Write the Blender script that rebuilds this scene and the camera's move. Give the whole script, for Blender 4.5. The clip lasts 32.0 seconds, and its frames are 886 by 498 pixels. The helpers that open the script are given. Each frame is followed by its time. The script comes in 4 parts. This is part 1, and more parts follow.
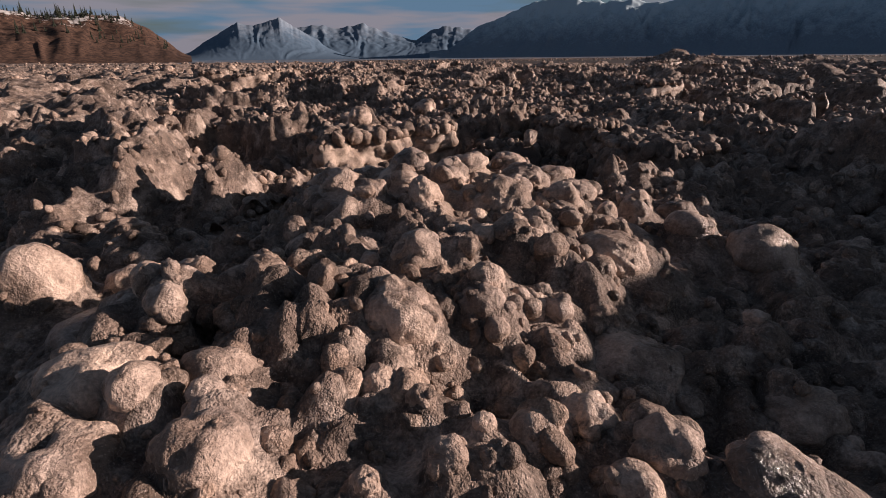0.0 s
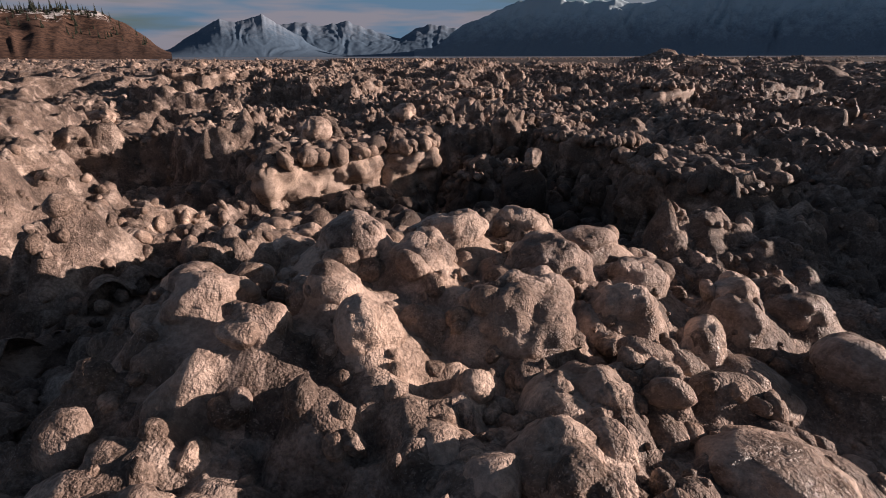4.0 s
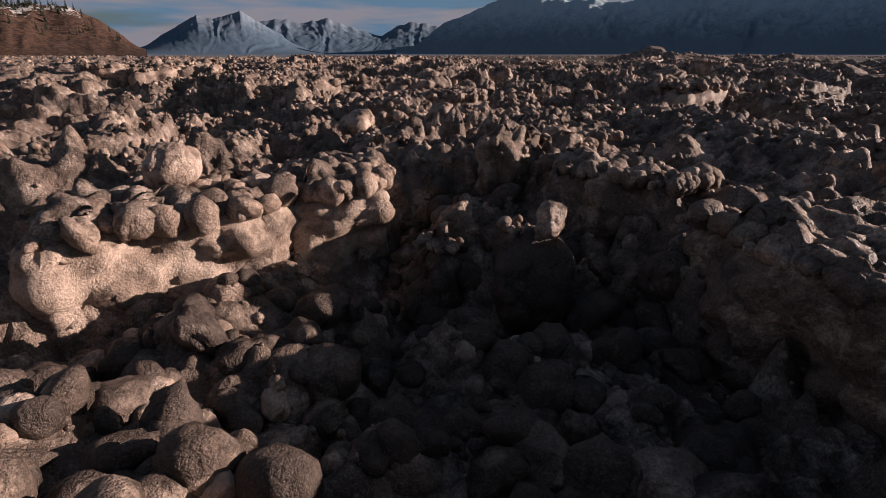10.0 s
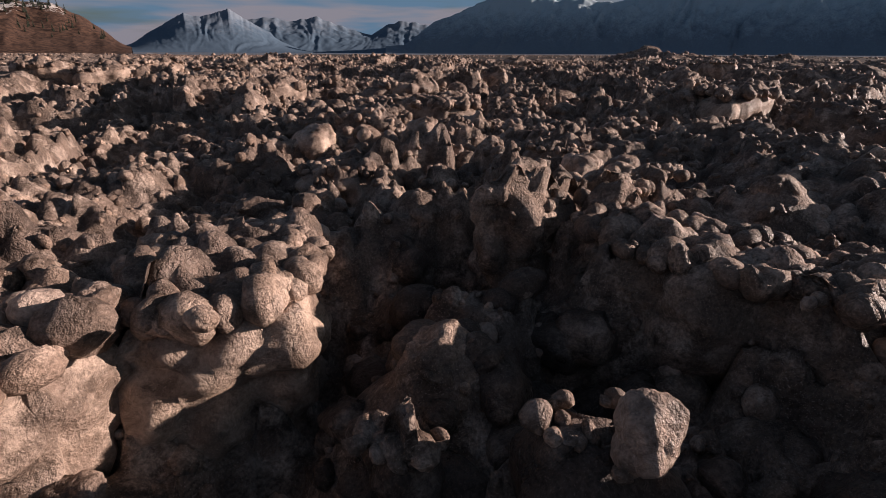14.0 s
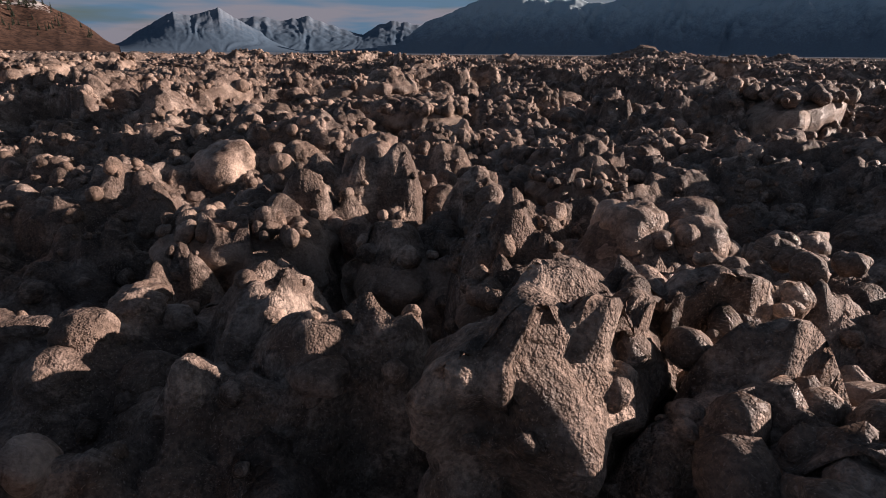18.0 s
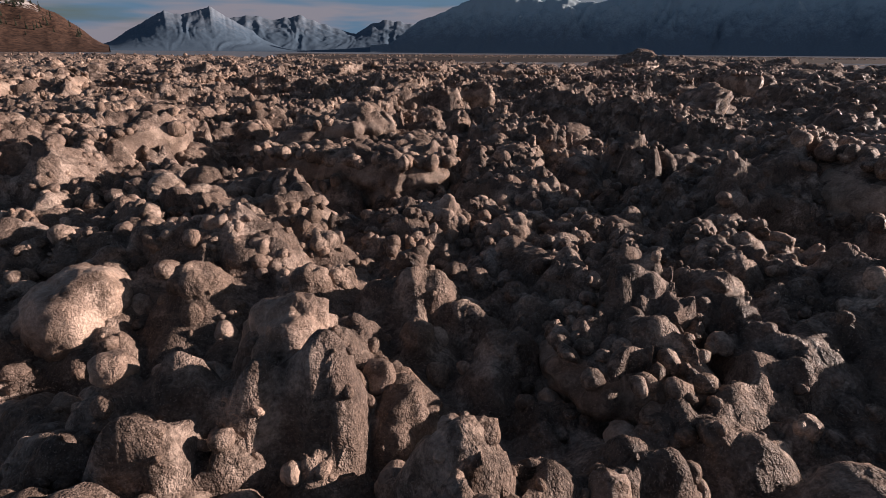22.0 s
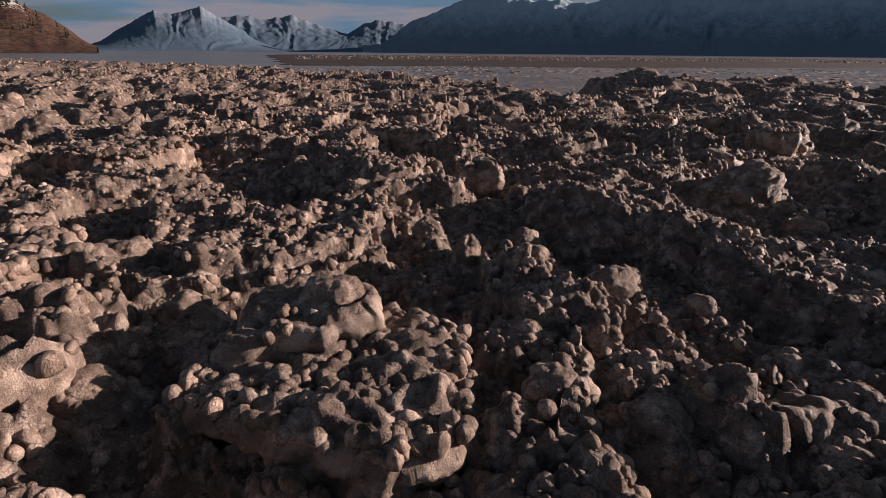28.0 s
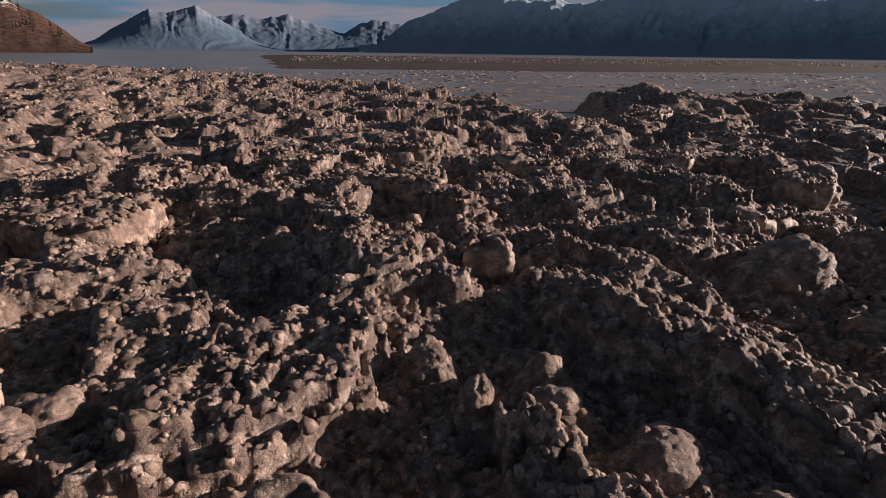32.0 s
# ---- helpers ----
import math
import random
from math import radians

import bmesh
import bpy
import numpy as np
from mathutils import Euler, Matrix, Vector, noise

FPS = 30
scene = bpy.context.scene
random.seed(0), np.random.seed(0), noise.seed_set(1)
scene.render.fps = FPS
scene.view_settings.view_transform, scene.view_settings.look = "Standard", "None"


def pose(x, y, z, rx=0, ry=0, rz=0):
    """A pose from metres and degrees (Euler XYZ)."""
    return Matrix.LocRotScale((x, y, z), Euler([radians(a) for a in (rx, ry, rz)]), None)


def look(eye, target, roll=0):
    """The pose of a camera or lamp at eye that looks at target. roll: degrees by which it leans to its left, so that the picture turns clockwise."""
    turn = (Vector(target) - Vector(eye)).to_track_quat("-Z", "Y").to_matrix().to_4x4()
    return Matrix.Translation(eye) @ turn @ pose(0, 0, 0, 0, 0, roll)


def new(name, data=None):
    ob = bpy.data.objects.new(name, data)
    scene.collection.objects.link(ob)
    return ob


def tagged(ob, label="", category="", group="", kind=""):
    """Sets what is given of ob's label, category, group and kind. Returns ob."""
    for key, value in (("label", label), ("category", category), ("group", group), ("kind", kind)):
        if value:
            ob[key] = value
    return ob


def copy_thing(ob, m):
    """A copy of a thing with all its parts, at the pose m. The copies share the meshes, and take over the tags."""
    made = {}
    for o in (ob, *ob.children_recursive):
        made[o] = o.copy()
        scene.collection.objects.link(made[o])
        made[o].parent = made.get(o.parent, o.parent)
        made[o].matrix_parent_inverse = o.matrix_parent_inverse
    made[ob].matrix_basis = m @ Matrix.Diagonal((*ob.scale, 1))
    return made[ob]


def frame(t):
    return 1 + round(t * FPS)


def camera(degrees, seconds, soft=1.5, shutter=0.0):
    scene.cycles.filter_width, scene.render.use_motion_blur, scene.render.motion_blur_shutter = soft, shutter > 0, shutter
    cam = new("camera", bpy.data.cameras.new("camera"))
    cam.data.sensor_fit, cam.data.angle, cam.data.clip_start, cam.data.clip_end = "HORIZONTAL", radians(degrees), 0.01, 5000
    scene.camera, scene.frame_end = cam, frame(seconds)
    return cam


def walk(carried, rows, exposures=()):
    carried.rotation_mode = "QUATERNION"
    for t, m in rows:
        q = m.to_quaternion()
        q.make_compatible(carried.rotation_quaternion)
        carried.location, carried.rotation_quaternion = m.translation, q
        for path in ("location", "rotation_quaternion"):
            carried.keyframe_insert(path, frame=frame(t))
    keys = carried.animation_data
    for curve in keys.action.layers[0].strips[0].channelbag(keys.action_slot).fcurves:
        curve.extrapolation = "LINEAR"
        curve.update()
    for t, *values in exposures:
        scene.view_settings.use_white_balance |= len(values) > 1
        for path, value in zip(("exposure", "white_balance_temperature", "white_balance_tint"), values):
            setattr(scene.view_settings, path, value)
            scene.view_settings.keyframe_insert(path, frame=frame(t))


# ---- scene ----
cam = camera(83.3, 32.0, 0.8, 0.0)
# seconds, place in metres, turn in degrees
ROWS = [
    (0.0, 0.000, 0.000, 2.000, 68.99, 0.55, 0.06),
    (0.5, 0.003, 0.179, 2.005, 68.97, 0.51, -0.17),
    (1.0, 0.005, 0.359, 2.004, 68.93, 0.46, -0.36),
    (1.5, 0.010, 0.547, 2.001, 68.93, 0.42, -0.58),
    (2.0, 0.022, 0.742, 1.999, 68.88, 0.42, -0.77),
    (2.5, 0.036, 0.940, 1.998, 68.86, 0.38, -0.95),
    (4.5, 0.079, 1.737, 1.993, 68.81, 0.14, -1.75),
    (5.0, 0.095, 1.943, 1.994, 68.79, 0.15, -1.92),
    (5.5, 0.119, 2.151, 1.999, 68.77, 0.08, -2.10),
    (6.0, 0.147, 2.349, 2.004, 68.74, 0.13, -2.28),
    (6.5, 0.175, 2.540, 2.004, 68.73, 0.09, -2.40),
    (7.0, 0.203, 2.733, 1.992, 68.72, 0.06, -2.56),
    (7.5, 0.227, 2.927, 1.967, 68.71, 0.02, -2.73),
    (8.0, 0.249, 3.119, 1.938, 68.70, -0.01, -2.91),
    (8.5, 0.273, 3.315, 1.916, 68.70, 0.02, -3.03),
    (9.0, 0.297, 3.520, 1.903, 68.67, 0.01, -3.21),
    (9.5, 0.321, 3.734, 1.899, 68.64, 0.03, -3.37),
    (10.0, 0.343, 3.956, 1.897, 68.62, -0.02, -3.52),
    (10.5, 0.362, 4.186, 1.889, 68.63, -0.10, -3.66),
    (11.0, 0.378, 4.419, 1.874, 68.59, -0.10, -3.79),
    (11.5, 0.393, 4.646, 1.856, 68.60, -0.19, -3.96),
    (12.0, 0.409, 4.866, 1.844, 68.57, -0.12, -4.09),
    (12.5, 0.427, 5.075, 1.841, 68.55, -0.13, -4.23),
    (13.0, 0.451, 5.277, 1.849, 68.55, -0.13, -4.33),
    (13.5, 0.487, 5.486, 1.866, 68.58, -0.24, -4.48),
    (14.0, 0.536, 5.702, 1.888, 68.54, -0.25, -4.59),
    (14.5, 0.593, 5.916, 1.909, 68.55, -0.29, -4.68),
    (15.0, 0.647, 6.130, 1.919, 68.56, -0.29, -4.77),
    (15.5, 0.692, 6.347, 1.908, 68.55, -0.31, -4.93),
    (17.5, 0.835, 7.208, 1.807, 68.55, -0.45, -5.37),
    (18.0, 0.865, 7.412, 1.786, 68.56, -0.45, -5.46),
    (18.5, 0.890, 7.600, 1.775, 68.57, -0.52, -5.55),
    (19.0, 0.919, 7.782, 1.775, 68.56, -0.48, -5.65),
    (19.5, 0.955, 7.965, 1.782, 68.56, -0.52, -5.75),
    (20.0, 0.995, 8.152, 1.804, 68.53, -0.51, -5.85),
    (20.5, 1.037, 8.345, 1.860, 68.51, -0.44, -5.92),
    (21.0, 1.077, 8.541, 1.953, 68.52, -0.47, -6.00),
    (21.5, 1.109, 8.741, 2.060, 68.48, -0.43, -6.09),
    (22.0, 1.131, 8.943, 2.159, 68.48, -0.44, -6.19),
    (22.5, 1.144, 9.138, 2.250, 68.48, -0.41, -6.27),
    (23.0, 1.153, 9.328, 2.346, 68.48, -0.39, -6.34),
    (23.5, 1.166, 9.523, 2.455, 68.45, -0.43, -6.43),
    (24.0, 1.183, 9.724, 2.573, 68.47, -0.40, -6.46),
    (24.5, 1.200, 9.931, 2.695, 68.47, -0.38, -6.52),
    (25.0, 1.212, 10.140, 2.816, 68.48, -0.38, -6.61),
    (25.5, 1.220, 10.354, 2.931, 68.46, -0.39, -6.67),
    (27.5, 1.251, 11.237, 3.379, 68.47, -0.44, -6.95),
    (28.0, 1.262, 11.460, 3.499, 68.49, -0.50, -7.01),
    (28.5, 1.280, 11.681, 3.629, 68.50, -0.54, -7.04),
    (29.0, 1.302, 11.901, 3.762, 68.50, -0.56, -7.11),
    (29.5, 1.325, 12.120, 3.889, 68.49, -0.53, -7.13),
    (30.0, 1.347, 12.339, 4.010, 68.51, -0.58, -7.20),
    (30.5, 1.362, 12.551, 4.129, 68.49, -0.59, -7.26),
    (31.0, 1.370, 12.757, 4.247, 68.50, -0.66, -7.31),
    (31.5, 1.374, 12.969, 4.364, 68.50, -0.72, -7.36),
    (32.0, 1.371, 13.188, 4.482, 68.50, -0.73, -7.41),
]
walk(cam, [(t, pose(x, y, z, rx, ry, rz)) for t, x, y, z, rx, ry, rz in ROWS], [(0.0, 0.70), (32.0, 0.70)])

# ---- world, sun ----
SUN_AZ, SUN_EL = 87.0, 12.5        # degrees to the right of the walk's heading, and above the horizon
world = bpy.data.worlds.new("sky")
scene.world = world
world.use_nodes = True
nt = world.node_tree
nt.nodes.clear()
w_out = nt.nodes.new("ShaderNodeOutputWorld")
w_bg = nt.nodes.new("ShaderNodeBackground")
w_sky = nt.nodes.new("ShaderNodeTexSky")
w_sky.sky_type, w_sky.sun_disc = "NISHITA", False
w_sky.sun_elevation, w_sky.sun_rotation = radians(SUN_EL), radians(SUN_AZ)
w_sky.air_density, w_sky.dust_density, w_sky.ozone_density = 1.0, 1.5, 2.0
# thin banks of grey cloud drawn out along the horizon
w_co = nt.nodes.new("ShaderNodeTexCoord")
w_map = nt.nodes.new("ShaderNodeMapping")
w_map.inputs["Scale"].default_value = (1.6, 1.6, 14.0)
w_noise = nt.nodes.new("ShaderNodeTexNoise")
w_noise.inputs["Scale"].default_value, w_noise.inputs["Detail"].default_value, w_noise.inputs["Roughness"].default_value = 2.2, 5.0, 0.5
w_ramp = nt.nodes.new("ShaderNodeValToRGB")
w_ramp.color_ramp.elements[0].position, w_ramp.color_ramp.elements[1].position = 0.18, 0.46
w_mix = nt.nodes.new("ShaderNodeMix")
w_mix.data_type = "RGBA"
w_tint = nt.nodes.new("ShaderNodeTexNoise")
w_tint.inputs["Scale"].default_value, w_tint.inputs["Detail"].default_value = 1.7, 4.0
nt.links.new(w_map.outputs["Vector"], w_tint.inputs["Vector"])
w_hue = nt.nodes.new("ShaderNodeValToRGB")
w_hue.color_ramp.elements[0].position, w_hue.color_ramp.elements[1].position = 0.44, 0.55
w_hue.color_ramp.elements[0].color, w_hue.color_ramp.elements[1].color = (0.20, 0.35, 0.55, 1), (0.47, 0.44, 0.53, 1)
w_gain = nt.nodes.new("ShaderNodeMix")
w_gain.data_type, w_gain.blend_type = "RGBA", "MULTIPLY"
w_gain.inputs["Factor"].default_value, w_gain.inputs["B"].default_value = 1.0, (12.6, 12.6, 12.6, 1)
nt.links.new(w_tint.outputs["Fac"], w_hue.inputs["Fac"])
nt.links.new(w_hue.outputs["Color"], w_gain.inputs["A"])
nt.links.new(w_gain.outputs["Result"], w_mix.inputs["B"])
w_cut = nt.nodes.new("ShaderNodeMath")
w_cut.operation = "MULTIPLY"
w_cut.inputs[1].default_value = 0.9
nt.links.new(w_co.outputs["Generated"], w_map.inputs["Vector"])
nt.links.new(w_map.outputs["Vector"], w_noise.inputs["Vector"])
nt.links.new(w_noise.outputs["Fac"], w_ramp.inputs["Fac"])
nt.links.new(w_ramp.outputs["Color"], w_cut.inputs[0])
w_sep = nt.nodes.new("ShaderNodeSeparateXYZ")
w_low = nt.nodes.new("ShaderNodeMapRange")
w_low.inputs["From Min"].default_value, w_low.inputs["From Max"].default_value = 0.12, 0.40
w_low.inputs["To Min"].default_value, w_low.inputs["To Max"].default_value = 1.0, 0.15
w_bank = nt.nodes.new("ShaderNodeMath")
w_bank.operation = "MULTIPLY"
nt.links.new(w_co.outputs["Generated"], w_sep.inputs[0])
nt.links.new(w_sep.outputs["Z"], w_low.inputs["Value"])
nt.links.new(w_cut.outputs[0], w_bank.inputs[0])
nt.links.new(w_low.outputs["Result"], w_bank.inputs[1])
nt.links.new(w_bank.outputs[0], w_mix.inputs["Factor"])
nt.links.new(w_sky.outputs["Color"], w_mix.inputs["A"])
nt.links.new(w_mix.outputs["Result"], w_bg.inputs["Color"])
w_bg.inputs["Strength"].default_value = 0.0275
nt.links.new(w_bg.outputs["Background"], w_out.inputs["Surface"])

sun_data = bpy.data.lights.new("sun", "SUN")
sun_data.energy, sun_data.angle, sun_data.color = 5.0, radians(0.6), (1.0, 0.80, 0.715)
sun = new("sun", sun_data)
_az, _el = radians(SUN_AZ), radians(SUN_EL)
TO_SUN = Vector((math.sin(_az) * math.cos(_el), math.cos(_az) * math.cos(_el), math.sin(_el)))
sun.matrix_world = look(TO_SUN * 50, (0, 0, 0))


# ---- materials ----
def material(name):
    m = bpy.data.materials.new(name)
    m.use_nodes = True
    t = m.node_tree
    b = t.nodes["Principled BSDF"]
    return m, t, b


def tex_noise(t, vec, scale, detail=4.0, rough=0.55):
    n = t.nodes.new("ShaderNodeTexNoise")
    n.inputs["Scale"].default_value, n.inputs["Detail"].default_value, n.inputs["Roughness"].default_value = scale, detail, rough
    t.links.new(vec, n.inputs["Vector"])
    return n.outputs["Fac"]


def ramp(t, fac, stops):
    r = t.nodes.new("ShaderNodeValToRGB")
    e = r.color_ramp.elements
    while len(e) < len(stops):
        e.new(0.5)
    for k, (p, c) in zip(e, stops):
        k.position = p
        k.color = (*c, 1) if hasattr(c, "__len__") else (c, c, c, 1)
    t.links.new(fac, r.inputs["Fac"])
    return r.outputs["Color"]


def mix(t, fac, a, b, kind="MIX"):
    n = t.nodes.new("ShaderNodeMix")
    n.data_type, n.blend_type = "RGBA", kind
    for sock, v in (("Factor", fac), ("A", a), ("B", b)):
        if hasattr(v, "is_linked"):
            t.links.new(v, n.inputs[sock])
        elif sock == "Factor":
            n.inputs[sock].default_value = v
        else:
            n.inputs[sock].default_value = (*v, 1)
    return n.outputs["Result"]


def bump(t, b, height, strength, distance):
    n = t.nodes.new("ShaderNodeBump")
    n.inputs["Strength"].default_value, n.inputs["Distance"].default_value = strength, distance
    t.links.new(height, n.inputs["Height"])
    t.links.new(n.outputs["Normal"], b.inputs["Normal"])
    return n


def tex_cells(t, vec, scale, smoothness=0.6):
    n = t.nodes.new("ShaderNodeTexVoronoi")
    n.feature = "SMOOTH_F1"
    n.inputs["Scale"].default_value, n.inputs["Smoothness"].default_value = scale, smoothness
    t.links.new(vec, n.inputs["Vector"])
    return n.outputs["Distance"]


def muddy_ice(name, dark, mid, pale, pale_from=0.56, rough=(0.48, 0.82), knob=1.0, spread="object", grit=0.6):
    """Sea ice glazed and stained with silt: brown film, pale rime in streaks and specks, wet gloss in patches."""
    m, t, b = material(name)
    geo = t.nodes.new("ShaderNodeNewGeometry")
    pos = geo.outputs["Position"]
    warp = t.nodes.new("ShaderNodeTexNoise")
    warp.inputs["Scale"].default_value = 9.0
    t.links.new(pos, warp.inputs["Vector"])
    add = t.nodes.new("ShaderNodeVectorMath")
    add.operation = "MULTIPLY_ADD"
    add.inputs[1].default_value = (0.09, 0.09, 0.09)
    t.links.new(warp.outputs["Color"], add.inputs[0])
    t.links.new(pos, add.inputs[2])
    bent = add.outputs["Vector"]
    big = tex_noise(t, pos, 1.7, 3.0)
    patch = tex_noise(t, bent, 6.0, 6.0, 0.62)
    fine = tex_noise(t, pos, 70.0, 4.0, 0.65)
    knobs = tex_cells(t, bent, 17.0)
    pips = tex_cells(t, pos, 60.0, 0.4)
    grains = tex_cells(t, pos, 150.0, 0.3)
    col = mix(t, ramp(t, patch, [(0.34, 0.0), (0.60, 1.0)]), dark, mid)
    col = mix(t, ramp(t, tex_noise(t, bent, 4.3, 8.0, 0.72), [(pale_from - 0.04, 0.0), (pale_from + 0.10, 1.0)]), col, pale)
    col = mix(t, grit, col, ramp(t, fine, [(0.36, (0.45, 0.43, 0.41)), (0.64, (1.5, 1.46, 1.42))]), "MULTIPLY")
    # grains of rime and specks of grit
    col = mix(t, ramp(t, tex_noise(t, bent, 160.0, 2.0, 0.5), [(0.61, 0.0), (0.68, 0.55)]), col, pale)
    col = mix(t, 0.6, col, ramp(t, big, [(0.30, (0.62, 0.60, 0.61)), (0.70, (1.22, 1.17, 1.10))]), "MULTIPLY")
    if spread == "object":
        info = t.nodes.new("ShaderNodeObjectInfo")
        col = mix(t, 0.5, col, ramp(t, info.outputs["Random"], [(0.0, (0.70, 0.69, 0.69)), (1.0, (1.25, 1.19, 1.12))]), "MULTIPLY")
    elif spread == "island":
        col = mix(t, 0.5, col, ramp(t, geo.outputs["Random Per Island"], [(0.0, (0.62, 0.61, 0.61)), (1.0, (1.38, 1.29, 1.19))]), "MULTIPLY")
    t.links.new(col, b.inputs["Base Color"])
    rg = ramp(t, patch, [(0.36, rough[0]), (0.62, rough[1])])
    t.links.new(rg, b.inputs["Roughness"])
    b.inputs["IOR"].default_value = 1.31
    b.inputs["Specular IOR Level"].default_value = 0.5
    relief = mix(t, 0.16, mix(t, 0.24, knobs, pips), grains)
    high = t.nodes.new("ShaderNodeMath")
    high.operation = "MULTIPLY_ADD"
    high.inputs[1].default_value = -1.0 * knob
    t.links.new(relief, high.inputs[0])
    t.links.new(mix(t, 0.45, patch, fine), high.inputs[2])
    bump(t, b, high.outputs[0], 0.9, 0.034)
    return m


MUD = muddy_ice("silt_covered_ice", (0.075, 0.057, 0.048), (0.225, 0.172, 0.144), (0.50, 0.41, 0.355), 0.54, spread="none")
LUMP = muddy_ice("silty_ice_lump", (0.085, 0.065, 0.054), (0.255, 0.195, 0.162), (0.53, 0.43, 0.372), 0.53, (0.34, 0.72), 0.6, "island")
# siltier tone for outer blocks; also puts trench shade into low blocks and faces
STONE = muddy_ice("silt_shade_darkened_block", (0.085, 0.065, 0.055), (0.25, 0.192, 0.16), (0.50, 0.405, 0.35), 0.54, (0.36, 0.75), 0.9)
# wet ice; its extra darkness puts the trench's shade into the colour
SHADED_WET = muddy_ice("shade_darkened_wet_ice", (0.045, 0.036, 0.032), (0.12, 0.094, 0.082), (0.30, 0.245, 0.215), 0.58, (0.25, 0.6), 0.6, "island")
BLOCK = muddy_ice("glazed_ice_block", (0.125, 0.094, 0.077), (0.32, 0.244, 0.202), (0.56, 0.452, 0.39), 0.49, (0.22, 0.55), 0.4, grit=0.4)
FACE = muddy_ice("broken_floe_face", (0.12, 0.091, 0.075), (0.285, 0.218, 0.18), (0.49, 0.395, 0.335), 0.49, (0.28, 0.6), 0.28, grit=0.35)


# ---- smooth random fields ----
def hash01(ix, iy, iz, seed):
    n = (ix.astype(np.int64) * 73856093) ^ (iy.astype(np.int64) * 19349663) ^ (iz.astype(np.int64) * 83492791) ^ (seed * 2654435)
    n = (n ^ (n >> 13)) * 1274126177 & 0x7FFFFFFF
    n = (n ^ (n >> 15)) * 1103515245 & 0x7FFFFFFF
    return ((n >> 8) & 0xFFFF) / 65535.0


def value_noise(p, seed=0):
    i = np.floor(p).astype(np.int64)
    f = p - i
    f = f * f * (3 - 2 * f)
    out = np.zeros(len(p))
    dims = p.shape[1]
    zero = np.zeros(len(p), np.int64)
    for c in range(2 ** dims):
        o = [(c >> k) & 1 for k in range(dims)]
        w = np.ones(len(p))
        for k in range(dims):
            w = w * (f[:, k] if o[k] else 1 - f[:, k])
        out += w * hash01(i[:, 0] + o[0], i[:, 1] + o[1], (i[:, 2] + o[2]) if dims > 2 else zero, seed)
    return out * 2 - 1


def fbm(p, octaves=4, seed=0, gain=0.5):
    out, a = np.zeros(len(p)), 1.0
    for k in range(octaves):
        out += a * value_noise(p * 2.03 ** k + 17.3 * k, seed + k)
        a *= gain
    return out


def domes(x, y, size, seed=0):
    """Heights 0 to 1 of rounded lumps lying side by side, each of its own size."""
    px, py = x / size, y / size
    ix, iy = np.floor(px).astype(np.int64), np.floor(py).astype(np.int64)
    zero = np.zeros_like(ix)
    best = np.zeros_like(px)
    for a in (-1, 0, 1):
        for b in (-1, 0, 1):
            cx, cy = ix + a, iy + b
            a1 = hash01(cx, cy, zero, seed)
            jx, jy = cx + a1, cy + a1 * 1543.71 % 1
            r = 0.45 + 0.5 * (a1 * 7919.37 % 1)
            th = 6.28 * (a1 * 3571.53 % 1)
            st = 0.75 + 0.5 * (a1 * 2311.19 % 1)
            dx, dy = px - jx, py - jy
            u, v = (dx * np.cos(th) + dy * np.sin(th)) / st, (-dx * np.sin(th) + dy * np.cos(th)) * st
            d2 = (u * u + v * v) / (r * r)
            best = np.maximum(best, np.sqrt(np.clip(1 - d2, 0, 1)) * r)
    return best


def smooth(a, b, v):
    s = np.clip((v - a) / (b - a), 0, 1)
    return s * s * (3 - 2 * s)


def poly_distance(x, y, poly):
    """Signed distance to a closed outline, negative inside."""
    best, inside = np.full(x.shape, 1e9), np.zeros(x.shape, bool)
    for (ax, ay), (bx, by) in zip(poly, poly[1:] + poly[:1]):
        ex, ey = bx - ax, by - ay
        s = np.clip(((x - ax) * ex + (y - ay) * ey) / (ex * ex + ey * ey + 1e-12), 0, 1)
        best = np.minimum(best, (x - ax - s * ex) ** 2 + (y - ay - s * ey) ** 2)
        if by != ay:
            inside ^= ((ay > y) != (by > y)) & (x < ax + (y - ay) * ex / ey)
    return np.where(inside, -1, 1) * np.sqrt(best)


# ---- ground: the stranded ice field, falling to the tidal flat and running out to the horizon ----
HOLLOWS, RISES, BLOCKS, FLOES = [], [], [], []


def hollow(bottom, rim, *poly):
    HOLLOWS.append((bottom, rim, list(poly)))


def rise(x, y, rx, ry, turn, height):
    RISES.append((x, y, rx, ry, radians(turn), height))


# the trench beyond the first mound, and smaller gaps between the floes
hollow(0.34, 0.25, (-1.85, 6.1), (-0.55, 7.05), (0.08, 7.4), (0.12, 8.4), (0.45, 9.5), (1.0, 9.3), (1.5, 7.7), (2.05, 7.0), (1.9, 6.6), (2.0, 5.8), (2.1, 4.9), (1.4, 4.4), (0.2, 4.55), (-0.6, 5.2))
hollow(0.42, 1.3, (-2.3, 4.6), (-2.0, 6.15), (-0.6, 6.9), (0.2, 5.6), (-0.2, 4.7), (-1.2, 4.4))
hollow(0.62, 0.35, (1.25, 1.2), (1.5, 3.2), (2.6, 4.6), (4.0, 4.4), (4.2, 3.0), (2.6, 1.2))
hollow(0.66, 0.3, (-2.6, 2.6), (-1.5, 4.2), (-1.0, 4.1), (-1.05, 2.8), (-1.7, 2.3))
hollow(0.45, 0.25, (-0.5, 14.45), (1.2, 13.7), (1.75, 13.9), (2.1, 13.3), (1.2, 12.9), (0.7, 13.2), (-0.4, 13.8))
